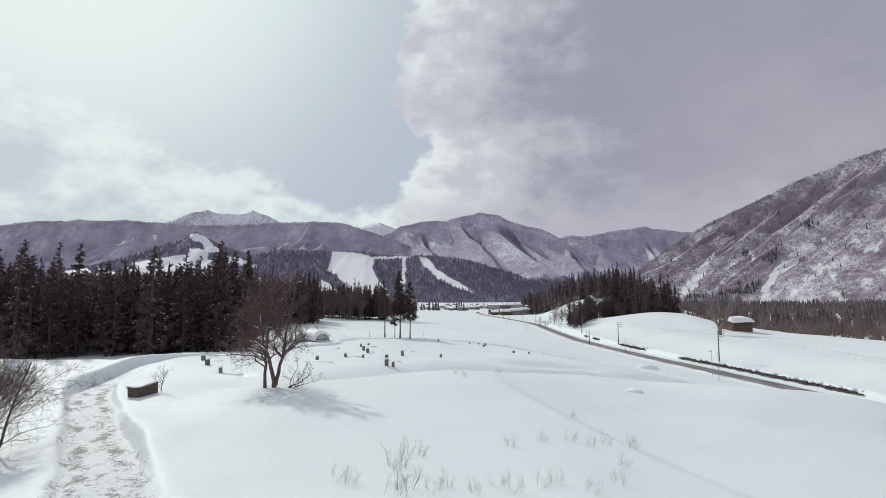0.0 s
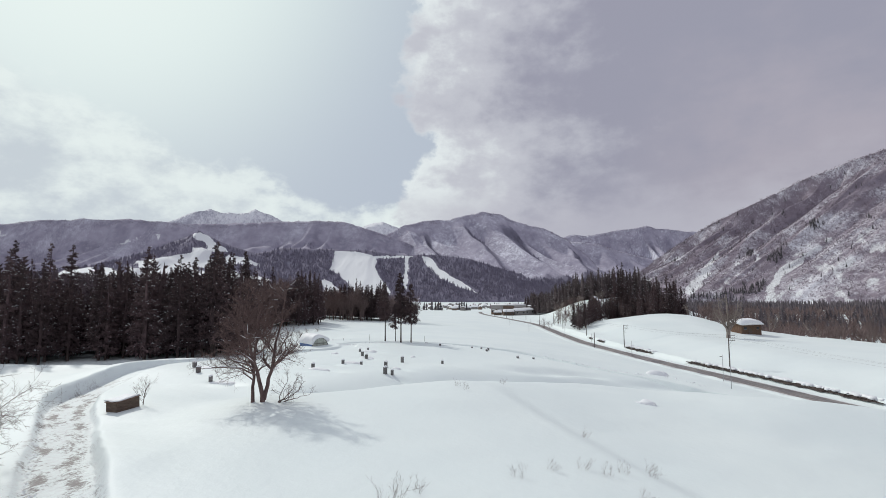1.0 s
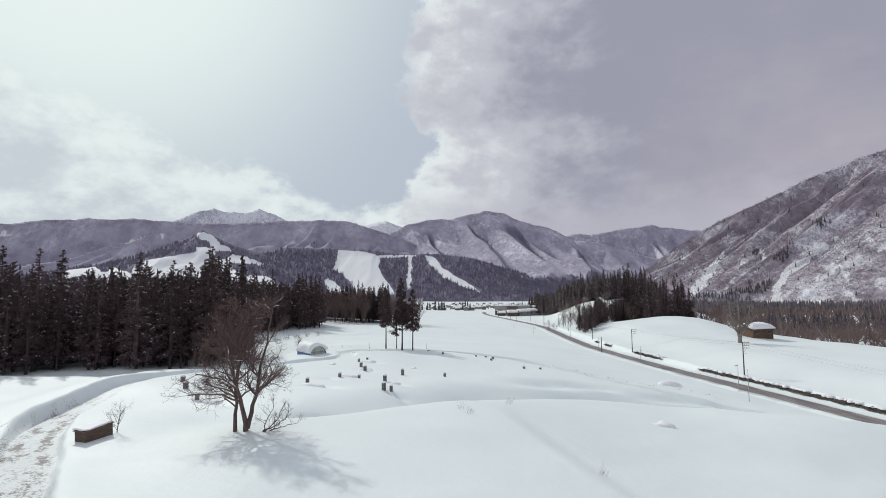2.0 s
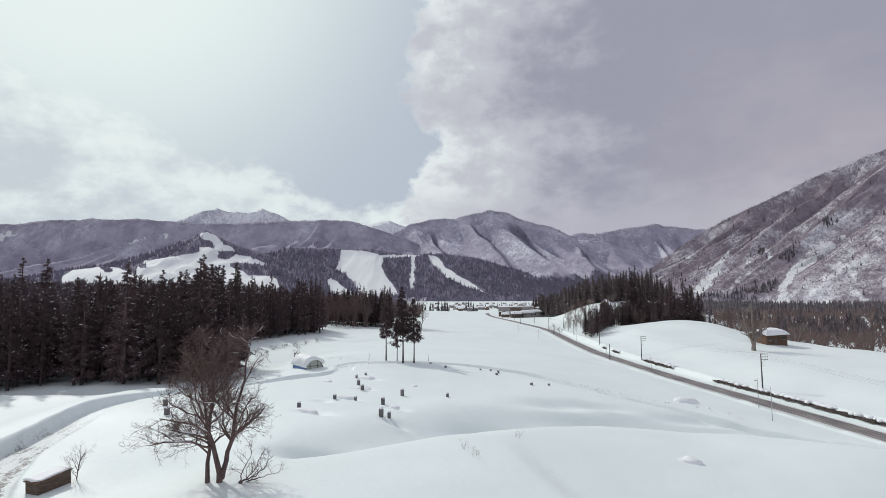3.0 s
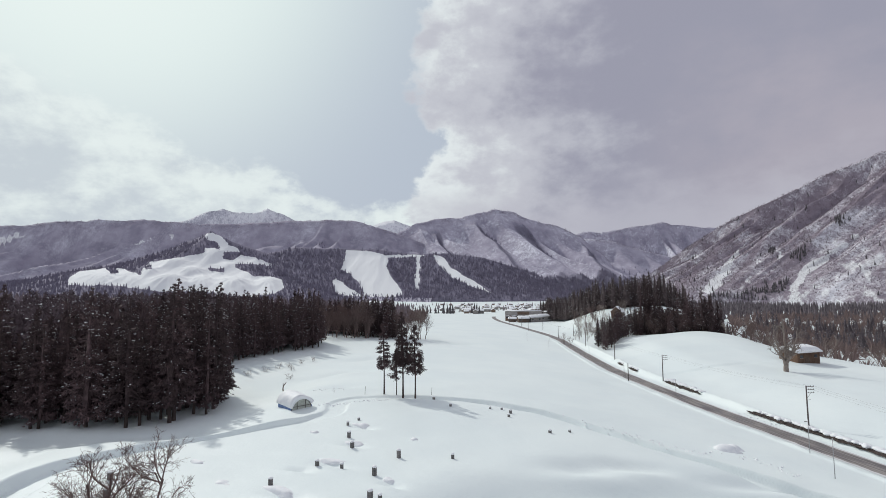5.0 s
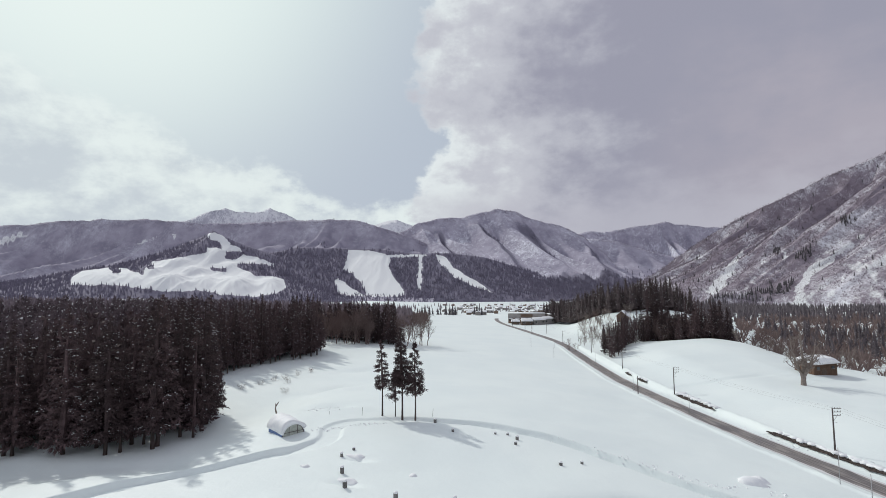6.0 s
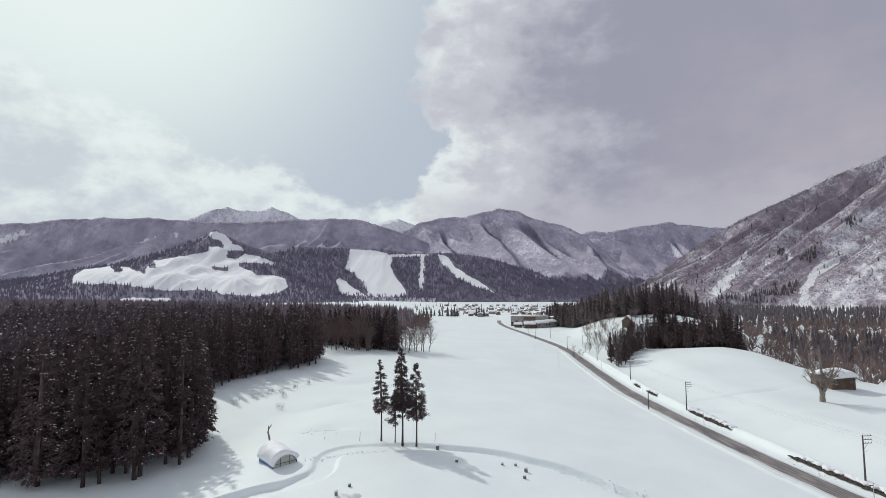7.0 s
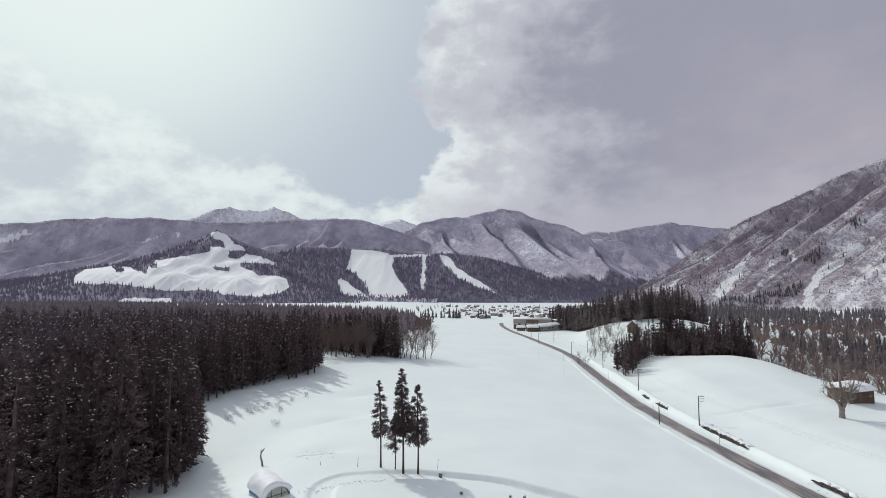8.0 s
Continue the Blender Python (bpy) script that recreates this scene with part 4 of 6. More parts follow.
def cedar(x, y, tall, kind, turn, group, label=LABELS_CEDAR, fat=1.0):
    s = tall / 20.0
    ob = holder("cedar_tree", Matrix.LocRotScale((x, y, float(ground_z(x, y)[0])), Euler((0, 0, turn)), (s * fat, s * fat, s)), label, "tree", group)
    trunk, crown, cap = CEDARS[kind]
    part("trunk", trunk, ob)
    part("crown", crown, ob)
    tagged(part("snow", cap, ob, "white snow clinging to sprays"), kind="stuff")
    return ob


def scatter(poly, step, seed, jitter=0.42):
    """Uneven places inside a polygon, about step metres apart."""
    poly = np.asarray(poly, float)
    lo, hi = poly.min(0), poly.max(0)
    rng = np.random.default_rng(seed)
    gx, gy = np.meshgrid(np.arange(lo[0], hi[0], step), np.arange(lo[1], hi[1], step * 0.9))
    gx = gx + (np.arange(gx.shape[0]) % 2)[:, None] * step / 2
    p = np.stack([gx.ravel(), gy.ravel()], -1) + rng.uniform(-jitter, jitter, (gx.size, 2)) * step
    return p[inside(p[:, 0], p[:, 1], poly)]


def border_distance(p, line):
    d, _ = nearest_on(p[:, 0], p[:, 1], line, 1.0)
    return np.abs(d)


STAND_A = ((-95, 107), (-80, 112), (-70, 114.5), (-62, 116.5), (-53, 118.5), (-48.5, 122), (-51, 132), (-52, 142), (-62, 152), (-80, 168), (-118, 174), (-165, 165), (-165, 100))
EDGE_A = ((-130, 102), (-95, 107), (-80, 112), (-70, 114.5), (-62, 116.5), (-53, 118.5), (-48.5, 122), (-51, 132), (-52, 142), (-62, 152), (-80, 168))
STAND_B = ((-84, 176), (-78, 189), (-73.5, 205), (-66, 222), (-59, 239), (-64, 252), (-84, 282), (-150, 300), (-210, 260), (-190, 172), (-110, 172))
EDGE_B = ((-90, 170), (-78, 189), (-73.5, 205), (-66, 222), (-59, 239), (-64, 252), (-84, 282))
CLUMP = ((103, 306), (114, 284), (123, 267), (140, 285), (160, 330), (130, 348), (112, 322))
CLUMP_LOW = ((68, 262), (76, 266), (88, 290), (103, 305), (110, 322), (90, 304), (70, 284))
EDGE_C = ((66, 270), (76, 266), (88, 290), (103, 305), (123, 267), (140, 285))


def mid_forest(name, label, places, heights, seed, snow_share=0.5, mat=None):
    """A joined stand of cedars of middling detail."""
    rng = np.random.default_rng(seed)
    bases = []
    for k in range(4):
        r2 = np.random.default_rng(seed * 7 + k)
        n = 160
        f = 1 - r2.uniform(0, 1, n) ** 0.62
        reach = 0.155 * np.clip(1 - f, 0.04, 1) ** 0.85 * np.interp(f, (0, 0.1), (0.6, 1)) * r2.uniform(0.75, 1.25, n)
        ang = r2.uniform(0, 6.28, n)
        out = np.stack([np.cos(ang), np.sin(ang), ang * 0], -1)
        at = out * (reach * np.sqrt(r2.uniform(0.1, 1, n)))[:, None]
        at[:, 2] = 0.1 + f * 0.86
        way = out + r2.normal(0, 0.4, (n, 3)) + np.array([0, 0, 1]) * np.interp(f, (0, 1), (-0.2, 1.4))[:, None]
        v, t = sprays(at, way, np.interp(f, (0, 1), (0.066, 0.045)) * r2.uniform(0.6, 1.4, n), np.interp(f, (0, 1), (0.019, 0.010)) * r2.uniform(0.8, 1.5, n), r2)
        bits = r2.choice(np.nonzero(f < 0.93)[0], int(15 * snow_share), replace=False)
        sv, st = clumps(at[bits] * np.array([1.25, 1.25, 1]) + np.array([0, 0, 0.012]), out[bits] + r2.normal(0, 0.3, (len(bits), 3)) * np.array([1, 1, 0.3]), r2.uniform(0.018, 0.04, len(bits)), r2.uniform(0.005, 0.011, len(bits)), r2)
        ids = np.concatenate([np.zeros(len(t), int), np.ones(len(st), int)])
        v, t = np.concatenate([v, sv]), np.concatenate([t, st + len(v)])
        a = np.arange(6) * np.pi / 3
        cone = np.concatenate([np.stack([np.cos(a) * 0.085, np.sin(a) * 0.085, a * 0 + 0.10], -1), np.stack([np.cos(a + 0.5) * 0.06, np.sin(a + 0.5) * 0.06, a * 0 + 0.5], -1), [[0, 0, 0.95]]])
        j = np.arange(6)
        ct = np.concatenate([np.stack([j, (j + 1) % 6, 6 + j], -1), np.stack([(j + 1) % 6, 6 + (j + 1) % 6, 6 + j], -1), np.stack([6 + j, 6 + (j + 1) % 6, j * 0 + 12], -1)]) + len(v)
        v, t, ids = np.concatenate([v, cone]), np.concatenate([t, ct]), np.concatenate([ids, np.zeros(len(ct), int)])
        bases.append((v, t, ids))
    V, T, I, off = [], [], [], 0
    zs = ground_z(places[:, 0], places[:, 1])
    for (x, y), z, h in zip(places, zs, heights):
        v, t, ids = bases[rng.integers(4)]
        c, s = math.cos(a0 := rng.uniform(0, 6.28)), math.sin(a0)
        w = v @ np.array([[c, s, 0], [-s, c, 0], [0, 0, 1]]) * np.array([h, h, h]) + np.array([x, y, z])
        V.append(w), T.append(t + off), I.append(ids)
        off += len(v)
    me = mesh_of(name, np.concatenate(V), np.concatenate(T), [mat or NEEDLE, CAP], False, np.concatenate(I))
    tagged(new(name, me), label, "forest", kind="stuff")


def far_conifers(name, label, base, heights, seed, mat=None, slim=0.17):
    """Small ragged three-tier cones, joined."""
    rng = np.random.default_rng(seed)
    n = len(base)
    V, T = [], []
    a = np.arange(6) * np.pi / 3
    for lo, hi, rad in ((0.05, 0.55, 1.0), (0.35, 0.8, 0.72), (0.62, 1.0, 0.42)):
        turn = rng.uniform(0, 6.28, n)
        r = rad * slim * heights[:, None] * rng.uniform(0.6, 1.25, (n, 6))
        ring = np.stack([base[:, None, 0] + np.cos(a + turn[:, None]) * r, base[:, None, 1] + np.sin(a + turn[:, None]) * r,
                         base[:, None, 2] + heights[:, None] * (lo + rng.uniform(-0.04, 0.04, (n, 6)))], -1)
        tip = base + np.stack([heights * 0, heights * 0, heights * hi], -1)
        V.append(np.concatenate([ring, tip[:, None]], 1))
    V = np.stack(V, 1).reshape(-1, 3)
    j = np.arange(6)
    tri = np.stack([j, (j + 1) % 6, j * 0 + 6], -1)
    T = (tri[None] + 7 * np.arange(3 * n)[:, None, None]).reshape(-1, 3)
    tagged(new(name, mesh_of(name, V, T, mat or FAR_NEEDLE)), label, "forest", kind="stuff")


def stand(poly, edge, depth, step, lo, hi, seed, group, name):
    p = scatter(poly, step, seed)
    d = border_distance(p, edge)
    rng = np.random.default_rng(seed + 1)
    near, rest = p[d < depth], p[d >= depth]
    for x, y in near:
        cedar(float(x), float(y), rng.uniform(lo, hi), int(rng.integers(6)), rng.uniform(0, 6.28), group, fat=rng.uniform(0.85, 1.1))
    tall = rng.uniform(lo * 0.85, hi * 0.9, len(rest))
    deep = d[d >= depth] > 26
    mid_forest(name, "dense dark cedar plantation dusted with snow", rest[~deep], tall[~deep], seed + 2, 1.3)
    if deep.any():
        mid_forest(name, "cedars in the heart of the plantation, paled with painted haze", rest[deep], tall[deep], seed + 4, 2.0, HAZED_CEDAR)


stand(STAND_A, EDGE_A, 10.0, 4.3, 17.5, 28, 201, "cedars at the field edge", "cedar_forest")
stand(STAND_B, EDGE_B, 7.0, 4.3, 18, 26, 211, "cedars of the far stand", "cedar_forest")
stand(CLUMP, EDGE_C, 8.0, 4.2, 15, 23, 221, "cedars on the knoll", "cedar_forest")
stand(CLUMP_LOW, EDGE_C, 12.0, 3.8, 11, 15.5, 225, "cedars on the knoll", "cedar_forest")
for x, y, h in ((112, 318, 34), (115, 320, 40), (110, 321, 36), (118, 316, 33), (113, 323, 38), (116, 325, 36)):
    cedar(x, y, h, 0, x, "cedars on the knoll", "very tall dark cedar above the clump", 0.95)

for x, y, h in ((82, 284, 14.5), (84.3, 288, 15.5), (86.6, 291, 16), (88.6, 294, 15.5), (85.0, 292.5, 15), (80.5, 286.5, 13.5)):
    cedar(x, y, h, int(x) % 6, y, "cedars on the knoll", "shorter dark cedar at the edge of the clump", 1.1)

# four tall trimmed cedars standing in the open field
TRIO = [conifer_meshes(301, 15.0, 5.4, 2.0, 90, 84, 5, 0.12, -0.6, 0.58, 1.3, 0.58), conifer_meshes(302, 17.8, 6.6, 2.35, 140, 84, 6, 0.2, -0.5, 0.58, 1.3, 0.58), conifer_meshes(303, 15.2, 5.2, 2.35, 96, 84, 5, 0.12, -0.2, 0.58, 1.3, 0.58), conifer_meshes(304, 9.6, 3.4, 1.9, 56, 70, 4, 0.12, 0, 0.62, 1.3, 0.58)]
for (x, y), kind in (((-16.2, 133.2), 0), ((-12.1, 131.9), 1), ((-9.6, 132.1), 2), ((-13.6, 132.4), 3)):
    ob = holder("cedar_tree", pose(x, y, float(ground_z(x, y)[0]), 0, 0, 35 * kind), ("slender" if kind != 1 else "full") + " tall cedar with bare lower trunk in open snow", "tree", "cedars in the open field")
    part("trunk", TRIO[kind][0], ob)
    part("crown", TRIO[kind][1], ob)
    tagged(part("snow", TRIO[kind][2], ob), kind="stuff")


def bare_branches(seed, tall, stems, spread, levels, kids, droop=0.0, thick=0.011, least=0.006, trunks=(), reach=3.4):
    """Branches of a leafless tree, level by level; trunks may be given as (places, radius), with limbs that reach wide."""
    rng = np.random.default_rng(seed)
    done = []

    def fork(pts, length, radius, level):
        n = len(pts)
        for k in range(kids[level]):
            f = rng.uniform(0.16 if level == 0 else 0.2, 1.0)
            i = min(int(f * (n - 1)), n - 2)
            q = pts[i] + (pts[i + 1] - pts[i]) * (f * (n - 1) - i)
            along = unit(pts[i + 1] - pts[i])
            side = unit(np.cross(along, rng.normal(size=3)))
            if trunks and level == 0:
                f = rng.uniform(0.25, 1.0)
                i = min(int(f * (n - 1)), n - 2)
                q = pts[i] + (pts[i + 1] - pts[i]) * (f * (n - 1) - i)
                a = rng.uniform(0, 2 * np.pi)
                out = unit(np.array([math.cos(a), math.sin(a), rng.uniform(0.1, 0.75) + 0.9 * f**3]))
                grow(q, out, reach * rng.uniform(0.7, 1.15) * (1.15 - 0.6 * f), max(radius * (1 - 0.6 * f) * 0.5, least), 1)
                continue
            out = unit(along * 0.75 + side * rng.uniform(0.5, 1.0) * spread + np.array([0, 0, 0.12]))
            grow(q, out, length * rng.uniform(0.42, 0.72) * (1.15 - 0.5 * f), max(radius * (1 - 0.55 * f) * 0.46, least), level + 1)

    def grow(p, way, length, radius, level):
        n = (6, 6, 4, 3, 3)[level]
        pts, w = [np.array(p, float)], np.array(way, float)
        for _ in range(n - 1):
            w = unit(w + rng.normal(0, 0.15 + 0.06 * level, 3) + np.array([0, 0, 0.10 if level < 2 else 0.04 - droop]))
            pts.append(pts[-1] + w * length / (n - 1))
        pts = np.array(pts)
        done.append((pts, np.linspace(radius, radius * (0.45 if level < levels else 0.3), n), (7, 5, 4, 3, 3, 3)[level], level))
        if level < levels:
            fork(pts, length, radius, level)

    for line, radius in trunks:
        line = np.asarray(line, float)
        s = np.linspace(0, len(line) - 1, 12)
        pts = np.stack([np.interp(s, np.arange(len(line)), line[:, k]) for k in range(3)], -1) + np.concatenate([np.zeros((2, 3)), rng.normal(0, 0.05, (10, 3))])
        done.append((pts, radius * np.linspace(1, 0.16, 12) ** 0.9, 8, 0))
        fork(pts, tall, radius, 0)
    for k in range(0 if trunks else stems):
        a = k * 6.28 / max(stems, 1) + rng.uniform(-0.5, 0.5)
        tilt = 0.12 if stems == 1 else 0.26
        grow((0.25 * math.cos(a) * (stems > 1), 0.25 * math.sin(a) * (stems > 1), -0.5), (math.cos(a) * tilt, math.sin(a) * tilt, 1), tall * rng.uniform(0.55, 0.72), tall * thick, 0)
    return done


def limb_snow(branches, seed):
    """Strips of snow lying along the flatter limbs."""
    rng = np.random.default_rng(seed)
    strips = []
    for pts, radii, _, level in branches:
        flat = abs(pts[-1, 2] - pts[0, 2]) < 0.75 * np.linalg.norm(pts[-1] - pts[0])
        if level in (1, 2) and flat and rng.uniform() < (0.45 if level == 1 else 0.12):
            a = int(rng.integers(0, len(pts) - 2))
            run = pts[a:a + 3] + np.array([0, 0, 1]) * (radii[a:a + 3] * 0.8 + 0.015)[:, None]
            strips.append((run, np.array([0.4, 1.0, 0.35]) * (radii[a] * 0.8 + 0.02), 5))
    return mesh_of("limb_snow", *tubes(strips), CAP, True)


def bare_meshes(branches, mat):
    thick = [b[:3] for b in branches if b[3] == 0]
    thin = [b[:3] for b in branches if b[3] > 0]
    return mesh_of("bare_trunk", *tubes(thick), mat, True), mesh_of("bare_twigs", *tubes(thin), mat, True)


def bare_tree(meshes, x, y, s, turn, label, group="", name="bare_tree", sink=0.0):
    ob = holder(name, Matrix.LocRotScale((x, y, float(ground_z(x, y)[0]) - sink), Euler((0, 0, turn)), (s, s, s)), label, "tree", group)
    part("trunk", meshes[0], ob)
    tagged(part("crown", meshes[1], ob), kind="stuff")
    return ob


NEAR_LIMBS = bare_branches(401, 9.0, 3, 1.0, 4, (16, 9, 6, 4), 0.0, 0.0125, 0.0092, (
    (((-0.85, 0, -0.6), (-0.8, 0, 0.9), (-0.9, 0.2, 2.6), (-1.3, 0.4, 5.0), (-1.9, 0.5, 7.4), (-2.2, 0.4, 9.6)), 0.19),
    (((0.1, 0, -0.6), (0.1, 0, 0.8), (-0.4, -0.2, 2.4), (-0.65, -0.4, 4.4), (-0.4, -0.5, 7.2), (-0.2, -0.4, 10.6)), 0.25),
    (((0.2, 0.1, 0.2), (0.45, 0.2, 1.6), (0.9, 0.3, 3.2), (0.9, 0.4, 5.0), (1.5, 0.6, 7.4), (1.9, 0.6, 9.8)), 0.21)), 4.5)
near_tree = bare_tree(bare_meshes(NEAR_LIMBS, TWIG), -18.4, 58.2, 1.0, 0.0, "leafless many-stemmed tree with fine brown twigs in snow")
tagged(part("snow", limb_snow(NEAR_LIMBS, 403), near_tree, "thin strips of snow on the limbs"), kind="stuff")
SIDE_TREE = bare_meshes(bare_branches(405, 7.5, 6, 1.1, 4, (10, 8, 6, 3), 0, 0.009, 0.005), TWIG)
bare_tree(SIDE_TREE, -30.4, 40.2, 1.35, 0.2, "leafless shrubby tree leaning over the ploughed lane")
SAPLING = bare_meshes(bare_branches(407, 4.6, 1, 0.7, 3, (12, 5, 3), 0, 0.010, 0.004), TWIG)
bare_tree(SAPLING, -31.5, 60.9, 1.0, 0.0, "small bare sapling beside the buried shed", name="sapling")
SHRUB = bare_meshes(bare_branches(409, 3.0, 6, 1.2, 3, (6, 4, 2), 0.1, 0.008), TWIG)
BENT = bare_meshes(bare_branches(410, 3.2, 4, 0.9, 3, (8, 5, 3), 0.0, 0.008, 0.005, (
    (((0, 0, -0.3), (0.5, 0, 0.25), (1.3, 0, 0.5), (2.1, 0.1, 1.1), (2.7, 0.1, 2.0)), 0.07), (((0.1, 0, -0.3), (0.7, -0.2, 0.4), (1.6, -0.3, 1.1), (2.0, -0.3, 2.4)), 0.06),
    (((0, 0.1, -0.3), (0.3, 0.2, 0.7), (0.8, 0.3, 1.7), (1.0, 0.3, 2.8)), 0.05), (((0, 0, -0.3), (0.9, 0.3, 0.15), (2.0, 0.4, 0.35), (3.2, 0.5, 0.9)), 0.06)), 1.3), TWIG)
bare_tree(BENT, -16.9, 58.0, 1.0, 0.0, "low leafless shrub bent sideways by snow", name="shrub")
BARN_TREE = bare_meshes(bare_branches(411, 9.0, 2, 1.0, 4, (7, 5, 4, 3), 0.02, 0.02, 0.013, (
    (((0, 0, -0.8), (0.05, 0, 0.6), (0.1, 0, 1.8), (0.3, 0, 3.6), (0.5, 0.2, 6.5), (0.3, 0.3, 11.5)), 0.6), (((0, 0, 1.2), (-0.9, 0, 2.8), (-2.4, 0.2, 4.6), (-4.4, 0.3, 6.8)), 0.3),
    (((0.1, 0, 1.4), (1.1, -0.2, 2.8), (2.9, -0.3, 4.4), (5.2, -0.3, 6.2)), 0.3), (((0, 0, 1.8), (-0.7, 0.5, 4.0), (-1.6, 0.9, 7.0), (-2.0, 1.0, 10.5)), 0.26), (((0.1, 0, 1.8), (0.9, -0.8, 4.0), (2.1, -1.2, 7.0), (2.8, -1.3, 9.8)), 0.26)), 3.0), PALE_TWIG)
bare_tree(BARN_TREE, 102.5, 186.0, 1.4, 0.4, "old bare tree with a thick pale trunk beside barn")

BARE = [bare_meshes(bare_branches(420 + k, 11.0, st, 0.8, 3, (12, 6, 4) if st == 1 else (8, 5, 3), 0, 0.011, 0.02), m) for k, (st, m) in enumerate(((1, BROWN_TWIG), (3, BROWN_TWIG), (2, PALE_TWIG), (1, TWIG), (3, BROWN_TWIG)))]


def bare_grove(poly, step, lo, hi, seed, group, kinds=(0, 1, 2, 3, 4)):
    rng = np.random.default_rng(seed)
    for x, y in scatter(poly, step, seed):
        bare_tree(BARE[kinds[int(rng.integers(len(kinds)))]], float(x), float(y), rng.uniform(lo, hi) / 9.5, rng.uniform(0, 6.28), "leafless winter tree at the edge of the snowfield", group)


bare_grove(((-73, 278), (-60, 283), (-47, 287), (-46, 300), (-72, 298)), 4.4, 15, 21, 501, "bare trees beyond the stand", (0, 1, 3))
bare_grove(((-35, 287), (-26, 285), (-17, 289), (-19, 299), (-34, 300)), 4.4, 13, 19, 502, "bare trees beyond the stand", (0, 2, 3))
stand(((-47, 290), (-36, 289), (-34, 300), (-45, 326), (-95, 335), (-84, 304), (-60, 302)), ((-60, 302), (-47, 290), (-36, 289), (-34, 300)), 6.0, 4.4, 19, 26, 231, "cedars beyond the stand", "cedar_forest")
bare_grove(((123, 262), (127, 236), (133, 214), (150, 222), (168, 262), (150, 300)), 7.4, 6, 12, 503, "bare trees below the knoll")
bare_grove(((140, 208), (152, 178), (162, 150), (190, 170), (178, 225)), 7.4, 6, 11, 505, "bare trees behind the barn")
bare_grove(((68, 268), (84, 292), (100, 308), (92, 316), (72, 286)), 5.6, 4, 8, 507, "bare trees below the knoll", (0, 1, 4))
bare_grove(((66, 300), (74, 340), (95, 420), (112, 530), (140, 440), (118, 360), (84, 300)), 12.0, 5, 9, 509, "bare trees by the road", (0, 2))
bare_grove(((100, 308), (116, 292), (128, 288), (140, 318), (112, 330)), 7.0, 12, 17, 511, "bare trees in the knoll clump", (0, 1, 4))
bare_grove(((84, 326), (96, 345), (106, 378), (112, 404), (94, 420), (84, 372)), 7.2, 6, 10, 513, "bare trees in the clearing", (0, 2, 3))
for x, y, h in ((103, 352, 12), (106.5, 355, 14), (110, 358, 13), (116, 355, 15), (120, 358, 15), (100, 349, 10), (113, 352, 12)):
    cedar(x, y, h, int(y) % 6, x, "cedars on the knoll", "dark cedar standing close by the wooden house", 1.05)
bare_grove(((80, 283), (90, 293), (102, 303), (116, 284), (124, 268), (134, 280), (112, 312)), 5.8, 8, 13, 515, "bare trees in the knoll clump", (0, 1, 4))
bare_tree(BARE[4], 62.4, 316, 0.7, 1.0, "bushy leafless tree near the road bend", "bare trees by the road")
bare_tree(BARE[1], 64.4, 309, 0.6, 2.0, "bushy leafless tree near the road bend", "bare trees by the road")


def snag():
    """Broken dead stem leaning out of the snow."""
    ob = holder("dead_stem", pose(-38.7, 136.4, float(ground_z(-38.7, 136.4)[0])), "broken dead tree stem standing in snow", "tree")
    a = np.array([(0.1, 0, -0.4), (-0.1, 0, 0.8), (-0.35, 0, 1.7), (-0.3, 0.1, 2.3), (0.15, 0.1, 2.9), (0.35, 0.1, 3.2)])
    b = np.array([(-0.3, 0.1, 2.2), (-0.35, 0.1, 2.7), (-0.3, 0.1, 3.0)])
    part("stem", mesh_of("stem", *tubes([(a, (0.19, 0.18, 0.15, 0.13, 0.10, 0.04), 7)]), PALE_TWIG, True), ob)
    part("branch", mesh_of("branch", *tubes([(b, (0.11, 0.08, 0.03), 6)]), PALE_TWIG, True), ob)


snag()


def weed_meshes(seed):
    twigs = bare_branches(seed, 1.9, 4, 0.55, 2, (6, 4), 0.05, 0.004, 0.0026)
    return mesh_of("weed_stems", *tubes([b[:3] for b in twigs]), TWIG)


WEEDS = [weed_meshes(600 + k) for k in range(6)]
WEED_AT = ((-6.5, 34.9), (-5.7, 34.3), (-3.5, 36.7), (-3.0, 33.5), (-2.3, 38.9), (-3.6, 33.5), (-1.4, 33.8), (-0.8, 34.4), (3.6, 42.1), (6.0, 44.0), (11.1, 54.0), (8.4, 45.0), (9.8, 44.5), (11.2, 45.1),
           (13.4, 46.4), (10.4, 40.2), (0.6, 34.0), (2.0, 34.9), (2.8, 34.5), (5.2, 35.7), (6.8, 34.9), (1.3, 64.2), (0.6, 66.2), (6.3, 73.2), (4.3, 35.3), (13.1, 45.2), (9.0, 36.9))
for k, (x, y) in enumerate(WEED_AT):
    s = 0.78 if k not in (2, 3) else 1.5
    ob = holder("dry_weed", Matrix.LocRotScale((x, y, float(ground_z(x, y)[0])), Euler((0.25 * math.sin(k * 2.3), 0.3 + 0.3 * math.cos(k * 1.3), 0.6 * math.sin(k * 1.7))), (s, s, s)), "thin dry brown stems poking through snow", "weed", "dry weeds in the snow")
    part("stem", WEEDS[k % 6], ob)
for k, (x, y) in enumerate(((-49.4, 169), (-52.5, 180), (-55, 184), (-57.8, 182.5), (-53.5, 191), (-60, 178), (-51, 197), (-63, 172))):
    bare_tree(SHRUB, x, y, 0.9, k * 1.3, "thin leafless shrub on the snow slope", "shrubs below the stand", "shrub")

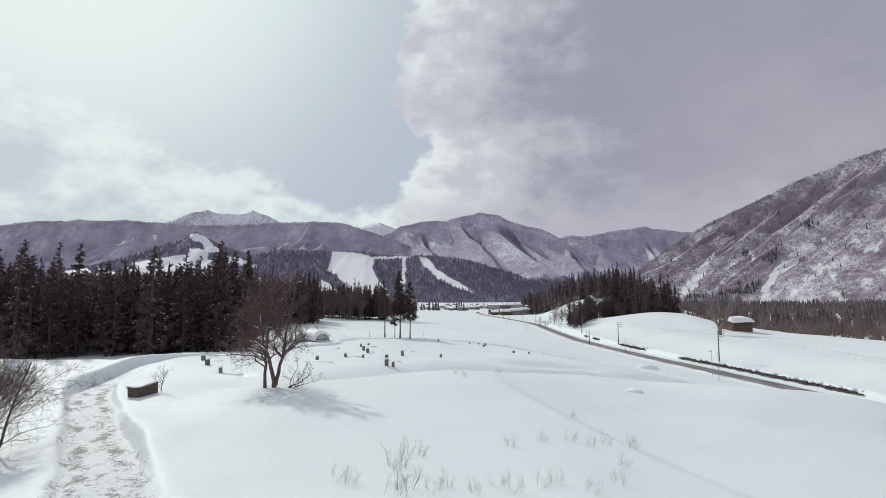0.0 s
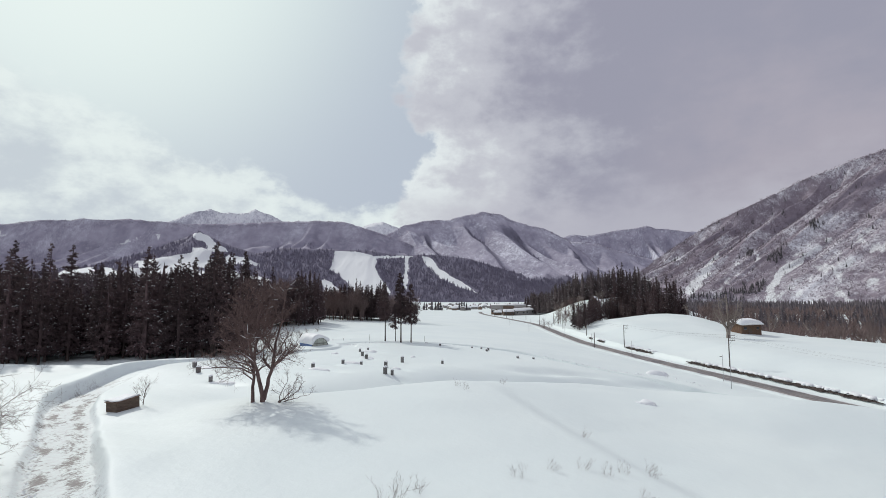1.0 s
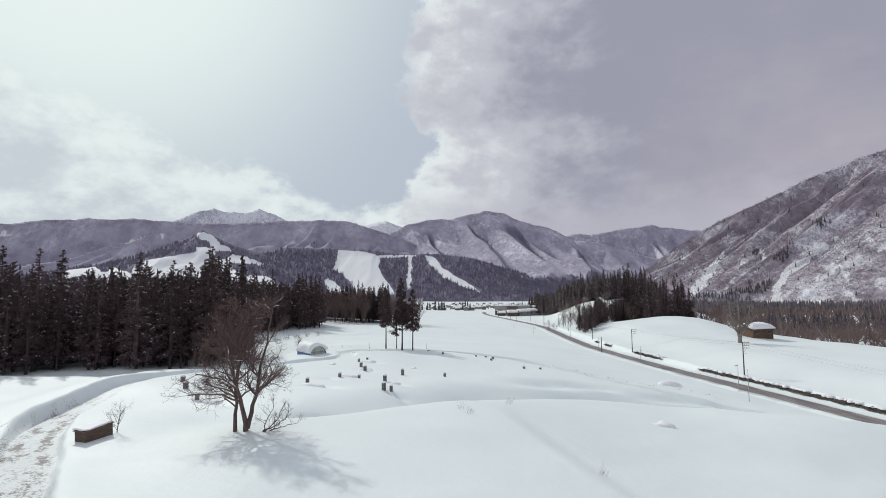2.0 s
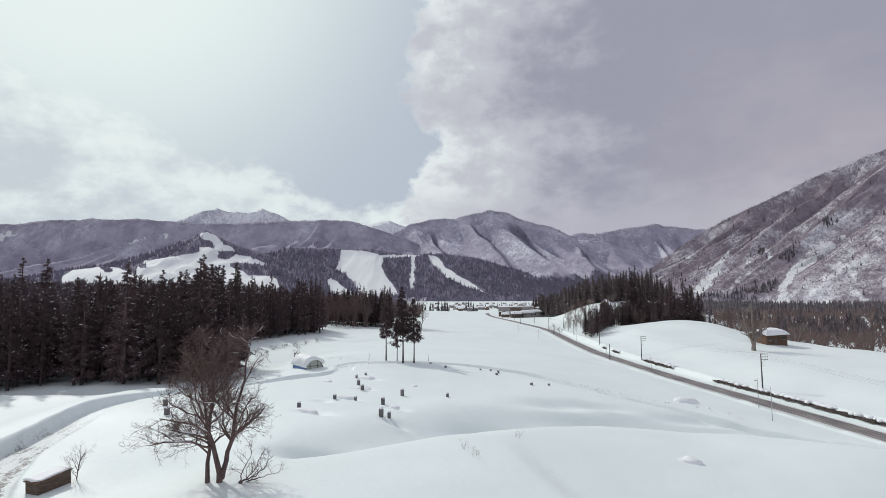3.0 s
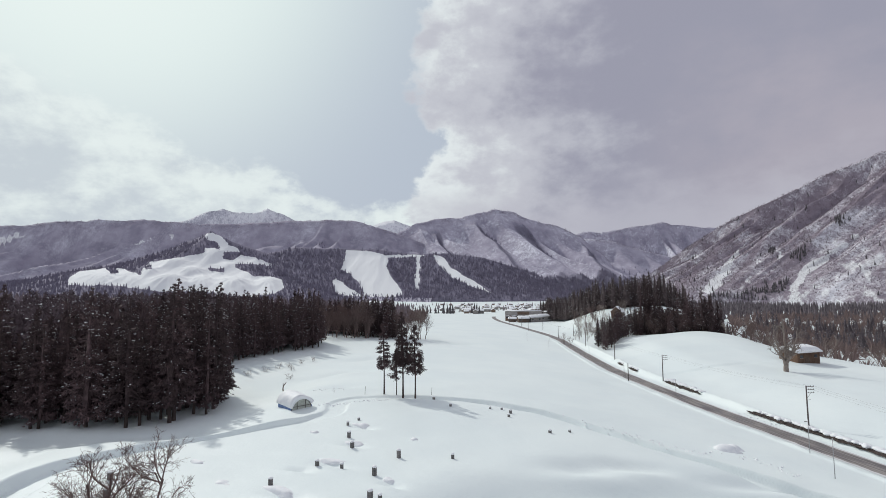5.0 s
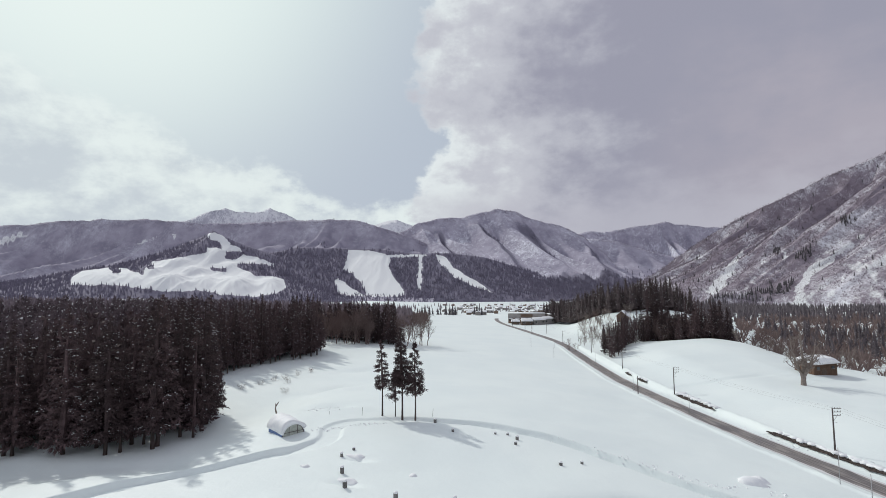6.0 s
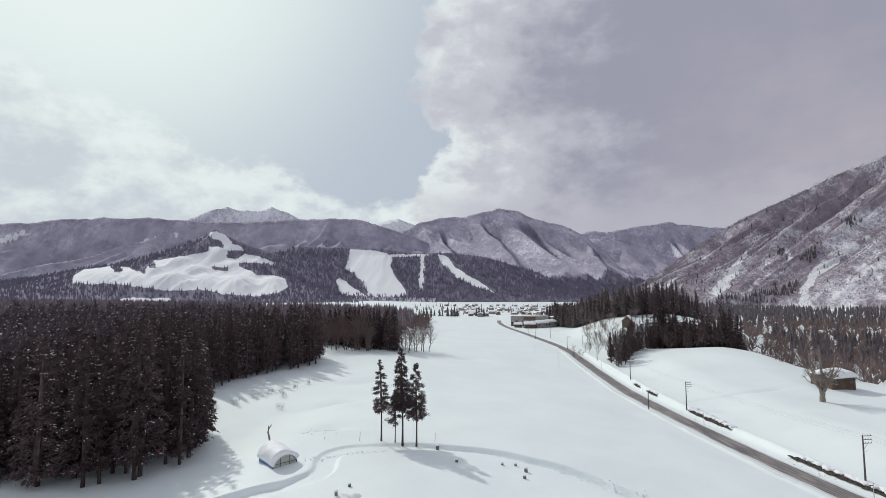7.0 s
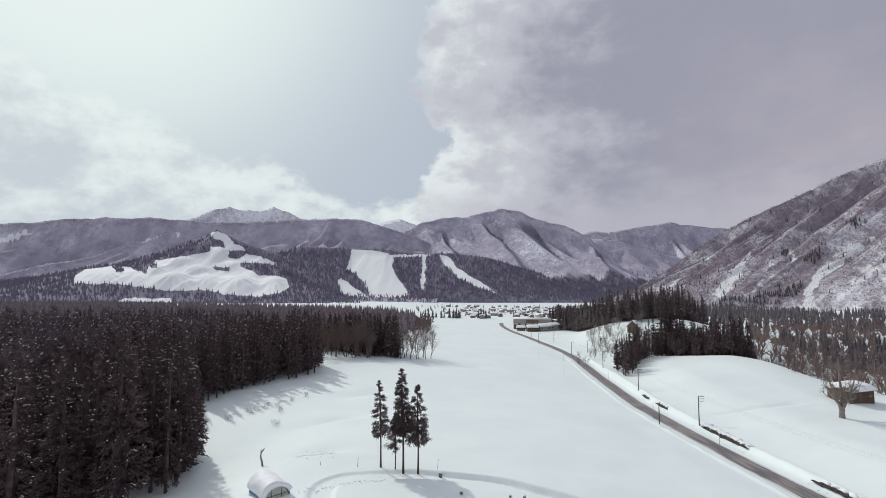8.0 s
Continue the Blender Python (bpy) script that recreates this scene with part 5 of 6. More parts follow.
# ---- woods on the hills ----
def on_slope(grid, n, seed, keep=None, vmin=0.02, vmax=0.98, bias=1.0):
    """Random places on a mountainside, and how much of a spur each stands on."""
    P, crest, V, S = grid
    rng = np.random.default_rng(seed)
    j0 = int(np.argmax(V[0] >= 0))
    nu, nv = P.shape[0], P.shape[1] - j0
    u, v = rng.uniform(0, nu - 1.001, n), (vmin + (vmax - vmin) * rng.uniform(0, 1, n) ** bias) * (nv - 1.001) + j0
    i, j = u.astype(int), v.astype(int)
    a, b = (u - i)[:, None], (v - j)[:, None]
    p = (P[i, j] * (1 - a) + P[i + 1, j] * a) * (1 - b) + (P[i, j + 1] * (1 - a) + P[i + 1, j + 1] * a) * b
    c = crest[i, j]
    if keep is not None:
        k = keep(i, j, p, c, rng)
        p, c = p[k], c[k]
    return p, c


def brooms(name, label, base, heights, seed, mat, rays=5):
    """Leafless trees far off: a thin stem and a fan of twiggy limbs each, joined."""
    rng = np.random.default_rng(seed)
    n = len(base)
    at = np.repeat(base, rays, 0)
    h = np.repeat(heights, rays)
    start = at + np.stack([h * 0, h * 0, h * rng.uniform(0.0, 0.3, len(h))], -1)
    way = rng.normal(0, 0.42, (len(h), 3)) + np.array([0, 0, 1.0])
    v, t = clumps(start, way, h * rng.uniform(0.5, 0.85, len(h)), h * rng.uniform(0.02, 0.055, len(h)), rng)
    tagged(new(name, mesh_of(name, v, t, mat)), label, "forest", kind="stuff")


rng = np.random.default_rng(700)
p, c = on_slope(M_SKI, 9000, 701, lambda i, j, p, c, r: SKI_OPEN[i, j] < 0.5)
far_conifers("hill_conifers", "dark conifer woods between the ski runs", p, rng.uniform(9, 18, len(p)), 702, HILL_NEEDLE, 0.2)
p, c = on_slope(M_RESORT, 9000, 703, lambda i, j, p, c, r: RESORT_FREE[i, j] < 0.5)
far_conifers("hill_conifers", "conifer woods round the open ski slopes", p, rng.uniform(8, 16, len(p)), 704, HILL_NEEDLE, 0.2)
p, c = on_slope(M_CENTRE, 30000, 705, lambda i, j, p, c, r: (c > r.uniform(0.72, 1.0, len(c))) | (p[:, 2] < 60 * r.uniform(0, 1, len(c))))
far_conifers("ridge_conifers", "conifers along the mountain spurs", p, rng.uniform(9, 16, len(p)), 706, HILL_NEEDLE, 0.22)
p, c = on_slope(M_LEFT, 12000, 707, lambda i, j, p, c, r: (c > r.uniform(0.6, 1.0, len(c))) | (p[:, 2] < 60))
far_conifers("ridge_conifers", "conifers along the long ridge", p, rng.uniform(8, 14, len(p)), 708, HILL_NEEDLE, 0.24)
for k, (grid, n) in enumerate(((M_LEFT, 1000), (M_CENTRE, 600), (M_LOW, 300), (M_BACK, 400), (M_RIGHT, 900))):
    p, c = on_slope(grid, n, 710 + k, None, 0.0, 0.02)
    brooms("crest_trees", "bare trees along the skyline", p, rng.uniform(5, 10, len(p)), 720 + k, MAUVE_TWIG, 5)
p, c = on_slope(M_RIGHT, 19000, 731, lambda i, j, p, c, r: (RIGHT_FREE[i, j] < r.uniform(0.05, 0.7, len(c))) & (p[:, 2] > -14) & (r.uniform(0, 1, len(c)) < 0.75))
brooms("slope_trees", "thin leafless trees over the steep snow slope", p, rng.uniform(4, 10, len(p)), 732, MAUVE_TWIG, 5)
p, c = on_slope(M_RIGHT, 26000, 733, lambda i, j, p, c, r: (seen_open(p, RIGHT_PINES, 0.4, 739) & (r.uniform(0, 1, len(c)) < 0.6)) | (c > 0.93) & (r.uniform(0, 1, len(c)) < 0.12) | (r.uniform(0, 1, len(c)) < 0.006))
far_conifers("slope_conifers", "snow-dusted conifers at the mountain foot, tinted with haze", p, rng.uniform(9, 17, len(p)), 734, FAR_NEEDLE, 0.17)

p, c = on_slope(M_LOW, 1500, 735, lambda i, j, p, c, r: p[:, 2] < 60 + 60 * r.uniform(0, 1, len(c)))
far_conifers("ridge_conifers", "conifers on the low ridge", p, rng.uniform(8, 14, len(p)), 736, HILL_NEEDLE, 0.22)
q = np.stack([rng.uniform(-120, 260, 70), rng.uniform(800, 1400, 70)], -1)
far_conifers("village_conifers", "small dark conifers between the houses", np.stack([q[:, 0], q[:, 1], ground_z(q[:, 0], q[:, 1])], -1), rng.uniform(5, 13, 70), 738, HAZED_NEEDLE, 0.2)

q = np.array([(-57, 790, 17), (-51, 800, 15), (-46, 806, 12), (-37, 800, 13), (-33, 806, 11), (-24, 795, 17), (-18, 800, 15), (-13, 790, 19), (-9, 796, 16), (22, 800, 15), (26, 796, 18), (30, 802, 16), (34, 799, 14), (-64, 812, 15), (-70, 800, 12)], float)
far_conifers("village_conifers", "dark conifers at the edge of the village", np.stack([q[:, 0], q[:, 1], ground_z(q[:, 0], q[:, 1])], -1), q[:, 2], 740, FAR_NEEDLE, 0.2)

LEFT_WOODS = ((-95, 300), (-60, 345), (-70, 420), (-40, 470), (-60, 620), (-110, 740), (-230, 790), (-700, 820), (-780, 1150), (-1400, 1200), (-1400, 500), (-420, 180), (-200, 170), (-195, 262), (-150, 300))
RIGHT_WOODS = ((150, 345), (200, 305), (300, 290), (760, 560), (1000, 980), (640, 1300), (420, 1150), (250, 900), (230, 640), (260, 480), (200, 330))
HILL_WOODS = ((104, 640), (100, 560), (102, 500), (104, 450), (110, 414), (135, 402), (172, 408), (196, 440), (215, 640))


def flat_woods(name, label, poly, step, lo, hi, seed, far, mat, snowy, gaps=-9.0):
    q = scatter(poly, step, seed)
    q = q[fbm(q[:, 0] / 55, q[:, 1] / 80, 3, seed + 5) > gaps]
    r = np.random.default_rng(seed + 1)
    q = q[r.uniform(0, 1, len(q)) < 0.94]
    near = q[:, 1] < far
    if near.any():
        mid_forest(name, label, q[near], r.uniform(lo, hi, int(near.sum())), seed + 2, snowy, mat)
    g = q[~near]
    far_conifers(name, label, np.stack([g[:, 0], g[:, 1], ground_z(g[:, 0], g[:, 1])], -1), r.uniform(lo, hi, len(g)), seed + 3, mat)


flat_woods("valley_forest", "wide dark cedar forest on the valley floor", LEFT_WOODS, 9.0, 14, 21, 741, 245, HAZED_NEEDLE, 0.5)
flat_woods("river_forest", "snow-dusted conifers along the river flat", RIGHT_WOODS, 11.5, 7, 17, 745, 480, SNOWY_NEEDLE, 0.9, -0.12)
flat_woods("roadside_forest", "conifers on the rise behind the hall", HILL_WOODS, 6.6, 20, 28, 749, 700, WOOD_NEEDLE, 1.6)
q = scatter(((150, 300), (170, 240), (200, 180), (330, 200), (600, 420), (520, 620), (300, 560)), 9.5, 753)
brooms("river_trees", "brown leafless trees on the river flat", np.stack([q[:, 0], q[:, 1], ground_z(q[:, 0], q[:, 1])], -1), rng.uniform(4.5, 12, len(q)), 754, BROWN_TWIG, 12)
q = scatter(((-30, 420), (-60, 560), (-100, 700), (-160, 900), (-40, 620)), 9.0, 755)
brooms("field_edge_trees", "leafless trees along the forest edge", np.stack([q[:, 0], q[:, 1], ground_z(q[:, 0], q[:, 1])], -1), rng.uniform(9, 14, len(q)), 756, BROWN_TWIG, 9)


# ---- things by the road and in the field ----
def sits(x, y):
    return float(ground_z(x, y)[0])


def gravestone(x, y, w, h, turn, k):
    """Stone pillar of a grave with a cap of snow, sunk in the drift."""
    ob = holder("gravestone", pose(x, y, sits(x, y), 0, 0, turn), "dark upright gravestone pillar with a snow cap", "gravestone", "gravestones in the snow")
    bm = bmesh.new()
    box(bm, 0, 0, h / 2 - 0.3, w, w, h + 0.6, 0.03)
    part("pillar", bm_mesh("pillar", bm, STONE), ob)
    bm = bmesh.new()
    for v in bmesh.ops.create_icosphere(bm, subdivisions=2, radius=1, matrix=Matrix.LocRotScale((0, 0, h + 0.02), None, (w * 0.66, w * 0.66, 0.16)))["verts"]:
        v.co += Vector(noise.noise_vector(v.co * 3 + Vector((k, 0, 0)))) * 0.05
    part("snow_cap", bm_mesh("snow_cap", bm, CAP, True), ob, "rounded white snow cap")


GRAVES = ((-18.4, 109.7, 0.45, 0.7), (-16.8, 103.6, 0.5, 1.1), (-15.2, 98.7, 0.5, 1.0), (-17.9, 91.6, 0.45, 0.8), (-14.8, 91.3, 0.45, 0.8), (-8.4, 95.6, 0.5, 1.3), (-10.5, 89.5, 0.5, 1.25),
          (-9.7, 82.6, 0.55, 1.3), (-8.7, 82.7, 0.45, 0.95), (-21.1, 85.2, 0.5, 0.95), (-40.0, 86.6, 0.6, 1.1), (-37.2, 82.4, 0.6, 1.1), (-32.5, 76.7, 0.55, 0.9), (-1.4, 96.5, 0.4, 0.75),
          (-5.7, 131.8, 0.5, 1.0), (-2.1, 123.3, 0.45, 0.6), (9.0, 122.1, 0.5, 0.8), (8.4, 119.1, 0.45, 0.6), (7.6, 124.4, 0.4, 0.45), (5.4, 124.1, 0.4, 0.4), (14.2, 111.5, 0.5, 0.6),
          (17.8, 113.3, 0.4, 0.5), (-17.2, 112.4, 0.4, 0.5))
for k, (x, y, w, h) in enumerate(GRAVES):
    gravestone(x, y, w * 0.85, h * 0.78, 20 + 17 * (k % 4), k)


def drift(x, y, a, b, h, turn, k):
    """A wind-packed mound with a hollow lee side."""
    bm = bmesh.new()
    for v in bmesh.ops.create_icosphere(bm, subdivisions=3, radius=1)["verts"]:
        n = noise.noise(v.co * 1.3 + Vector((k * 3.1, 0, 0)))
        v.co = Vector((v.co.x * a * (1 + 0.35 * n), v.co.y * b * (1 + 0.3 * n), v.co.z * h * 1.0 * (1 + 0.5 * n)))
    ob = new("snow_mound", bm_mesh("snow_mound", bm, CAP, True))
    ob.matrix_basis = pose(x, y, sits(x, y) - 0.24, 0, 0, turn)
    tagged(ob, "rounded wind-packed snow mound over a buried stone", "snow mound", "snow mounds among the graves")


for k, (x, y, a, b, h) in enumerate(((-19.6, 84.0, 2.4, 0.8, 0.55), (-15.6, 101.5, 1.9, 0.7, 0.5), (-16.5, 93.8, 2.2, 0.7, 0.45), (-8.6, 88.2, 0.9, 0.6, 0.5), (-22.5, 105.5, 1.0, 0.6, 0.5), (-30.8, 76.4, 2.0, 0.7, 0.5),
                                     (-7.2, 103.6, 0.7, 0.5, 0.45), (-16.4, 110.0, 1.6, 0.7, 0.5), (-38.2, 86.2, 1.7, 0.7, 0.45),
                                     (-26.8, 86.2, 1.2, 0.7, 0.45), (24.4, 73.6, 1.3, 0.8, 0.6), (44.6, 116.2, 2.4, 1.5, 0.9), (46.6, 117.6, 1.6, 1.2, 0.8), (-33.5, 93.0, 1.4, 0.6, 0.5))):
    drift(x, y, a, b, h, -28 + 9 * (k % 3), k)


def greenhouse():
    """Vinyl tunnel house, half buried, with a thick quilt of snow sliding off its arch."""
    z = sits(-31.5, 120.8)
    ob = holder("greenhouse", pose(-31.2, 121.6, z - 0.62, 0, 0, 44), "arched vinyl greenhouse under thick snow with blue side sheets", "greenhouse")
    long, half, tall = 5.6, 1.95, 2.35
    arc = [(half * math.cos(a), tall * math.sin(a) ** 0.8) for a in np.linspace(0, math.pi, 15)]
    bm = bmesh.new()
    rows = [[bm.verts.new((x, y, z)) for x, z in arc] for y in (-long / 2, long / 2)]
    for a, b in zip(range(14), range(1, 15)):
        bm.faces.new((rows[0][a], rows[0][b], rows[1][b], rows[1][a]))
    for r in rows:
        bm.faces.new(r)
    part("cover", bm_mesh("cover", bm, FILM), ob, "grey-green translucent vinyl cover")
    for side in (-1, 1):
        bm = bmesh.new()
        box(bm, side * (half + 0.03), 0, 0.55, 0.08, long + 0.06, 1.1, 0.02)
        part("side_sheet", bm_mesh("side_sheet", bm, BLUE), ob, "blue plastic side sheet")
    bm = bmesh.new()
    pts = [(x * 1.0, z) for x, z in arc]
    for a, b in zip(pts, pts[1:]):
        rod(bm, (a[0], -long / 2 - 0.04, a[1]), (b[0], -long / 2 - 0.04, b[1]), 0.05, 0.05, 6)
    for x in (-0.75, 0.75):
        rod(bm, (x, -long / 2 - 0.04, 0), (x, -long / 2 - 0.04, tall * 0.93), 0.04, 0.04, 6)
    rod(bm, (-half * 0.9, -long / 2 - 0.05, 1.15), (half * 0.9, -long / 2 - 0.05, 1.15), 0.035, 0.035, 6)
    part("frame", bm_mesh("frame", bm, DARK_POLE), ob, "dark pipe frame of the gable")
    bm = bmesh.new()
    quilt = []
    for y in np.linspace(-long / 2 - 0.35, long / 2 + 0.4, 13):
        ring = []
        for a in np.linspace(0.16 * math.pi, 0.90 * math.pi, 15):
            t = 0.25 + (0.55 + 0.3 * math.cos(a + 0.4) ** 2) * math.sin(a) ** 1.3 * (1 - 0.25 * abs(y / long)) + 0.28 * noise.noise(Vector((a * 1.6, y * 0.5, 3)))
            ring.append(bm.verts.new(((half + t) * math.cos(a), y, (tall + t) * math.sin(a) ** 0.8)))
        quilt.append(ring)
    low = []
    for y in np.linspace(-long / 2 - 0.35, long / 2 + 0.4, 13):
        low.append([bm.verts.new(((half + 0.03) * math.cos(a), y, (tall + 0.03) * math.sin(a) ** 0.8)) for a in np.linspace(0.16 * math.pi, 0.90 * math.pi, 15)])
    for grid in (quilt, low):
        for r, s in zip(grid, grid[1:]):
            for i in range(14):
                bm.faces.new((r[i], r[i + 1], s[i + 1], s[i]))
    for i in range(14):
        for k in (0, -1):
            bm.faces.new((quilt[k][i], quilt[k][i + 1], low[k][i + 1], low[k][i]))
    for r, s, t, u in zip(quilt, quilt[1:], low, low[1:]):
        for k in (0, -1):
            bm.faces.new((r[k], s[k], u[k], t[k]))
    part("snow_quilt", bm_mesh("snow_quilt", bm, CAP, True), ob, "thick rounded snow quilt on the roof")


greenhouse()


def half_buried_shed():
    ob = holder("shed", Matrix.LocRotScale((-32.3, 59.2, sits(-32.3, 59.2) + 0.3), Euler((0, radians(-4), radians(74))), (0.8, 0.8, 0.9)), "low brown shed almost buried, snow on its roof", "shed")
    bm = bmesh.new()
    box(bm, 0, 0, -0.4, 3.0, 1.7, 2.3, 0.02)
    part("wall", bm_mesh("wall", bm, DARK_BOARD), ob)
    bm = bmesh.new()
    for k in range(9):
        box(bm, -1.5 + 0.375 * k, 0, 0.79, 0.32, 1.9, 0.07, 0.02)
    part("roof", bm_mesh("roof", bm, RUST), ob, "ribbed sheet roof")
    bm = bmesh.new()
    box(bm, 0, 0.12, 0.88, 3.15, 1.9, 0.11)
    bmesh.ops.subdivide_edges(bm, edges=bm.edges[:], cuts=5, use_grid_fill=True)
    for v in bm.verts:
        v.co.z += 0.10 * noise.noise(v.co * 1.6) + 0.05 * math.sin(v.co.x * 7)
    part("roof_snow", bm_mesh("roof_snow", bm, CAP, True), ob, "rippled snow on the roof")


half_buried_shed()


def gable_house(name, label, group, w, d, h, pitch, snow, wall_mat, x, y, turn, category="house", windows=2, z=None, boards=False):
    """Walls, roof slabs, a quilt of snow, door and windows; the ridge runs along the width."""
    z = sits(x, y) if z is None else z
    ob = holder(name, pose(x, y, z, 0, 0, turn), label, category, group)
    ridge = h + d / 2 * pitch
    bm = bmesh.new()
    ring = [(-d / 2, -1.0), (d / 2, -1.0), (d / 2, h), (0, ridge), (-d / 2, h)]
    ends = [[bm.verts.new((s * w / 2, yy, zz)) for yy, zz in ring] for s in (-1, 1)]
    for k in range(5):
        bm.faces.new((ends[0][k], ends[0][(k + 1) % 5], ends[1][(k + 1) % 5], ends[1][k]))
    bm.faces.new(ends[0]), bm.faces.new(ends[1])
    part("wall", bm_mesh("wall", bm, wall_mat), ob)
    eave = 0.6

    def slab(lo, hi, over, mat, nm, lab, bulge):
        bm = bmesh.new()
        n, m = 13, 11
        top, low = [], []
        for i in range(n):
            fx = -1 + 2 * i / (n - 1)
            a, b = [], []
            for j in range(m):
                fy = -1 + 2 * j / (m - 1)
                yy = fy * (d / 2 + over)
                base = ridge - abs(yy) * pitch
                puff = bulge * (1 - abs(fx) ** 6 * 0.55) * (1 - abs(fy) ** 6 * 0.6) * (1 + 0.25 * noise.noise(Vector((fx * 2 + w, fy * 2, h)))) - bulge * 0.25 * (1 - abs(fy)) ** 2
                a.append(bm.verts.new((fx * (w / 2 + over), yy, base + hi + puff)))
                b.append(bm.verts.new((fx * (w / 2 + over), yy, base + lo)))
            top.append(a), low.append(b)
        for i in range(n - 1):
            for j in range(m - 1):
                bm.faces.new((top[i][j], top[i + 1][j], top[i + 1][j + 1], top[i][j + 1]))
                bm.faces.new((low[i][j], low[i][j + 1], low[i + 1][j + 1], low[i + 1][j]))
        for i in range(n - 1):
            for j in (0, m - 1):
                bm.faces.new((top[i][j], top[i + 1][j], low[i + 1][j], low[i][j]))
        for j in range(m - 1):
            for i in (0, n - 1):
                bm.faces.new((top[i][j], top[i][j + 1], low[i][j + 1], low[i][j]))
        part(nm, bm_mesh(nm, bm, mat, bulge > 0), ob, lab)

    slab(0.0, 0.14, eave, RUST, "roof", "", 0.0)
    slab(0.15, 0.17, eave + 0.12, CAP, "roof_snow", "deep rounded snow on the roof", snow)
    for k in range(windows):
        fx = -0.32 + 0.64 * k / max(windows - 1, 1)
        for s in (-1, 1):
            bm = bmesh.new()
            box(bm, fx * w, s * (d / 2 + 0.02), h * 0.62, w * 0.13, 0.08, h * 0.26, 0.01)
            win = part("window", bm_mesh("window", bm, PANE), ob, "dark window")
            bm = bmesh.new()
            box(bm, fx * w, s * (d / 2 + 0.05), h * 0.62 - h * 0.15, w * 0.16, 0.14, 0.10, 0.01)
            part("sill", bm_mesh("sill", bm, PLASTER), win)
    if boards:
        bm = bmesh.new()
        count = int(w / 0.3)
        box(bm, 0, 0, 0, 0.05, 0.05, h + 0.8)
        strip = bm_mesh("batten", bm, DARK_BOARD)
        for k in range(count):
            part("batten", strip, ob, "", pose(-w / 2 + (k + 0.5) * w / count, -d / 2 - 0.03, h / 2 - 0.4))
        bm = bmesh.new()
        box(bm, -w * 0.08, -d / 2 - 0.05, 1.0, 2.2, 0.1, 2.2, 0.02)
        part("door", bm_mesh("door", bm, DARK_BOARD), ob, "closed plank door")
    return ob


gable_house("barn", "brown boarded barn with a thick pillow of snow", "", 11.0, 6.5, 3.5, 0.22, 1.7, BOARD, 121.6, 207.0, 20, "barn", 2, boards=True)
gable_house("house", "brown gabled wooden house among snowy conifers", "", 8.0, 7.0, 3.6, 0.95, 0.5, HOUSE_WOOD, 115, 378, 58, "house", 2)

KINDS = []
for k, (w, d, h, pt, sn, mat) in enumerate(((11, 8, 4.6, 0.5, 0.9, PLASTER), (9, 7, 4.2, 0.55, 0.9, HOUSE_WOOD), (13, 8, 4.8, 0.42, 1.0, PLASTER), (8, 6.5, 3.6, 0.5, 0.8, HOUSE_WOOD))):
    KINDS.append(gable_house("house", "snow-roofed village house in the valley", "village houses", w, d, h, pt, sn, mat, 150 + 22 * k, 860 + 12 * k, 15 * k))
rng = np.random.default_rng(800)
taken = [(150 + 22 * k, 860 + 12 * k) for k in range(4)]
for _ in range(900):
    x, y = rng.uniform(-60, 280), rng.uniform(790, 1420)
    ok = all(abs(x - a) > 13 or abs(y - b) > 17 for a, b in taken) and abs(x - float(road_x(y))) > 12 and -0.035 * y < x < 0.205 * y
    if ok and len(taken) < 96:
        taken.append((x, y))
        copy_thing(KINDS[int(rng.integers(4))], pose(x, y, sits(x, y), 0, 0, rng.uniform(-35, 35) + 90 * int(rng.integers(2))))


def hall():
    """Long flat-roofed hall with a grey parapet over a darker storey."""
    ob = holder("hall", pose(73, 568, sits(73, 568), 0, 0, -6), "long flat-roofed grey hall with dark lower storey", "building")
    for name, cz, sz, grow, mat, lab in (("lower_wall", 2.6, 7.2, 0, RUST, "dark red-brown lower storey"), ("parapet", 8.4, 4.6, 0.5, GREY_WALL, "grey panelled parapet")):
        bm = bmesh.new()
        box(bm, 0, 0, cz, 40 + grow, 16 + grow, sz, 0.1)
        part(name, bm_mesh(name, bm, mat), ob, lab)
    bm = bmesh.new()
    box(bm, 0, -0.1, 8.6, 13, 16.9, 3.2, 0.05)
    part("panel", bm_mesh("panel", bm, HOUSE_WOOD), ob, "brown middle panel")
    bm = bmesh.new()
    box(bm, 0, 0, 11.0, 40.8, 16.8, 0.9, 0.3)
    part("roof_snow", bm_mesh("roof_snow", bm, CAP, True), ob, "flat snow on the roof")
    for k in range(12):
        bm = bmesh.new()
        box(bm, -18 + 3.3 * k, -8.05, 3.9, 2.3, 0.15, 1.8, 0.02)
        part("window", bm_mesh("window", bm, PANE), ob)
    for k in range(6):
        bm = bmesh.new()
        for v in bmesh.ops.create_icosphere(bm, subdivisions=2, radius=1, matrix=Matrix.LocRotScale((-17 + 6.8 * k, -8.8, 5.6), None, (3.0, 1.2, 0.5)))["verts"]:
            v.co += Vector(noise.noise_vector(v.co)) * 0.3
        part("ledge_snow", bm_mesh("ledge_snow", bm, CAP, True), ob)


hall()
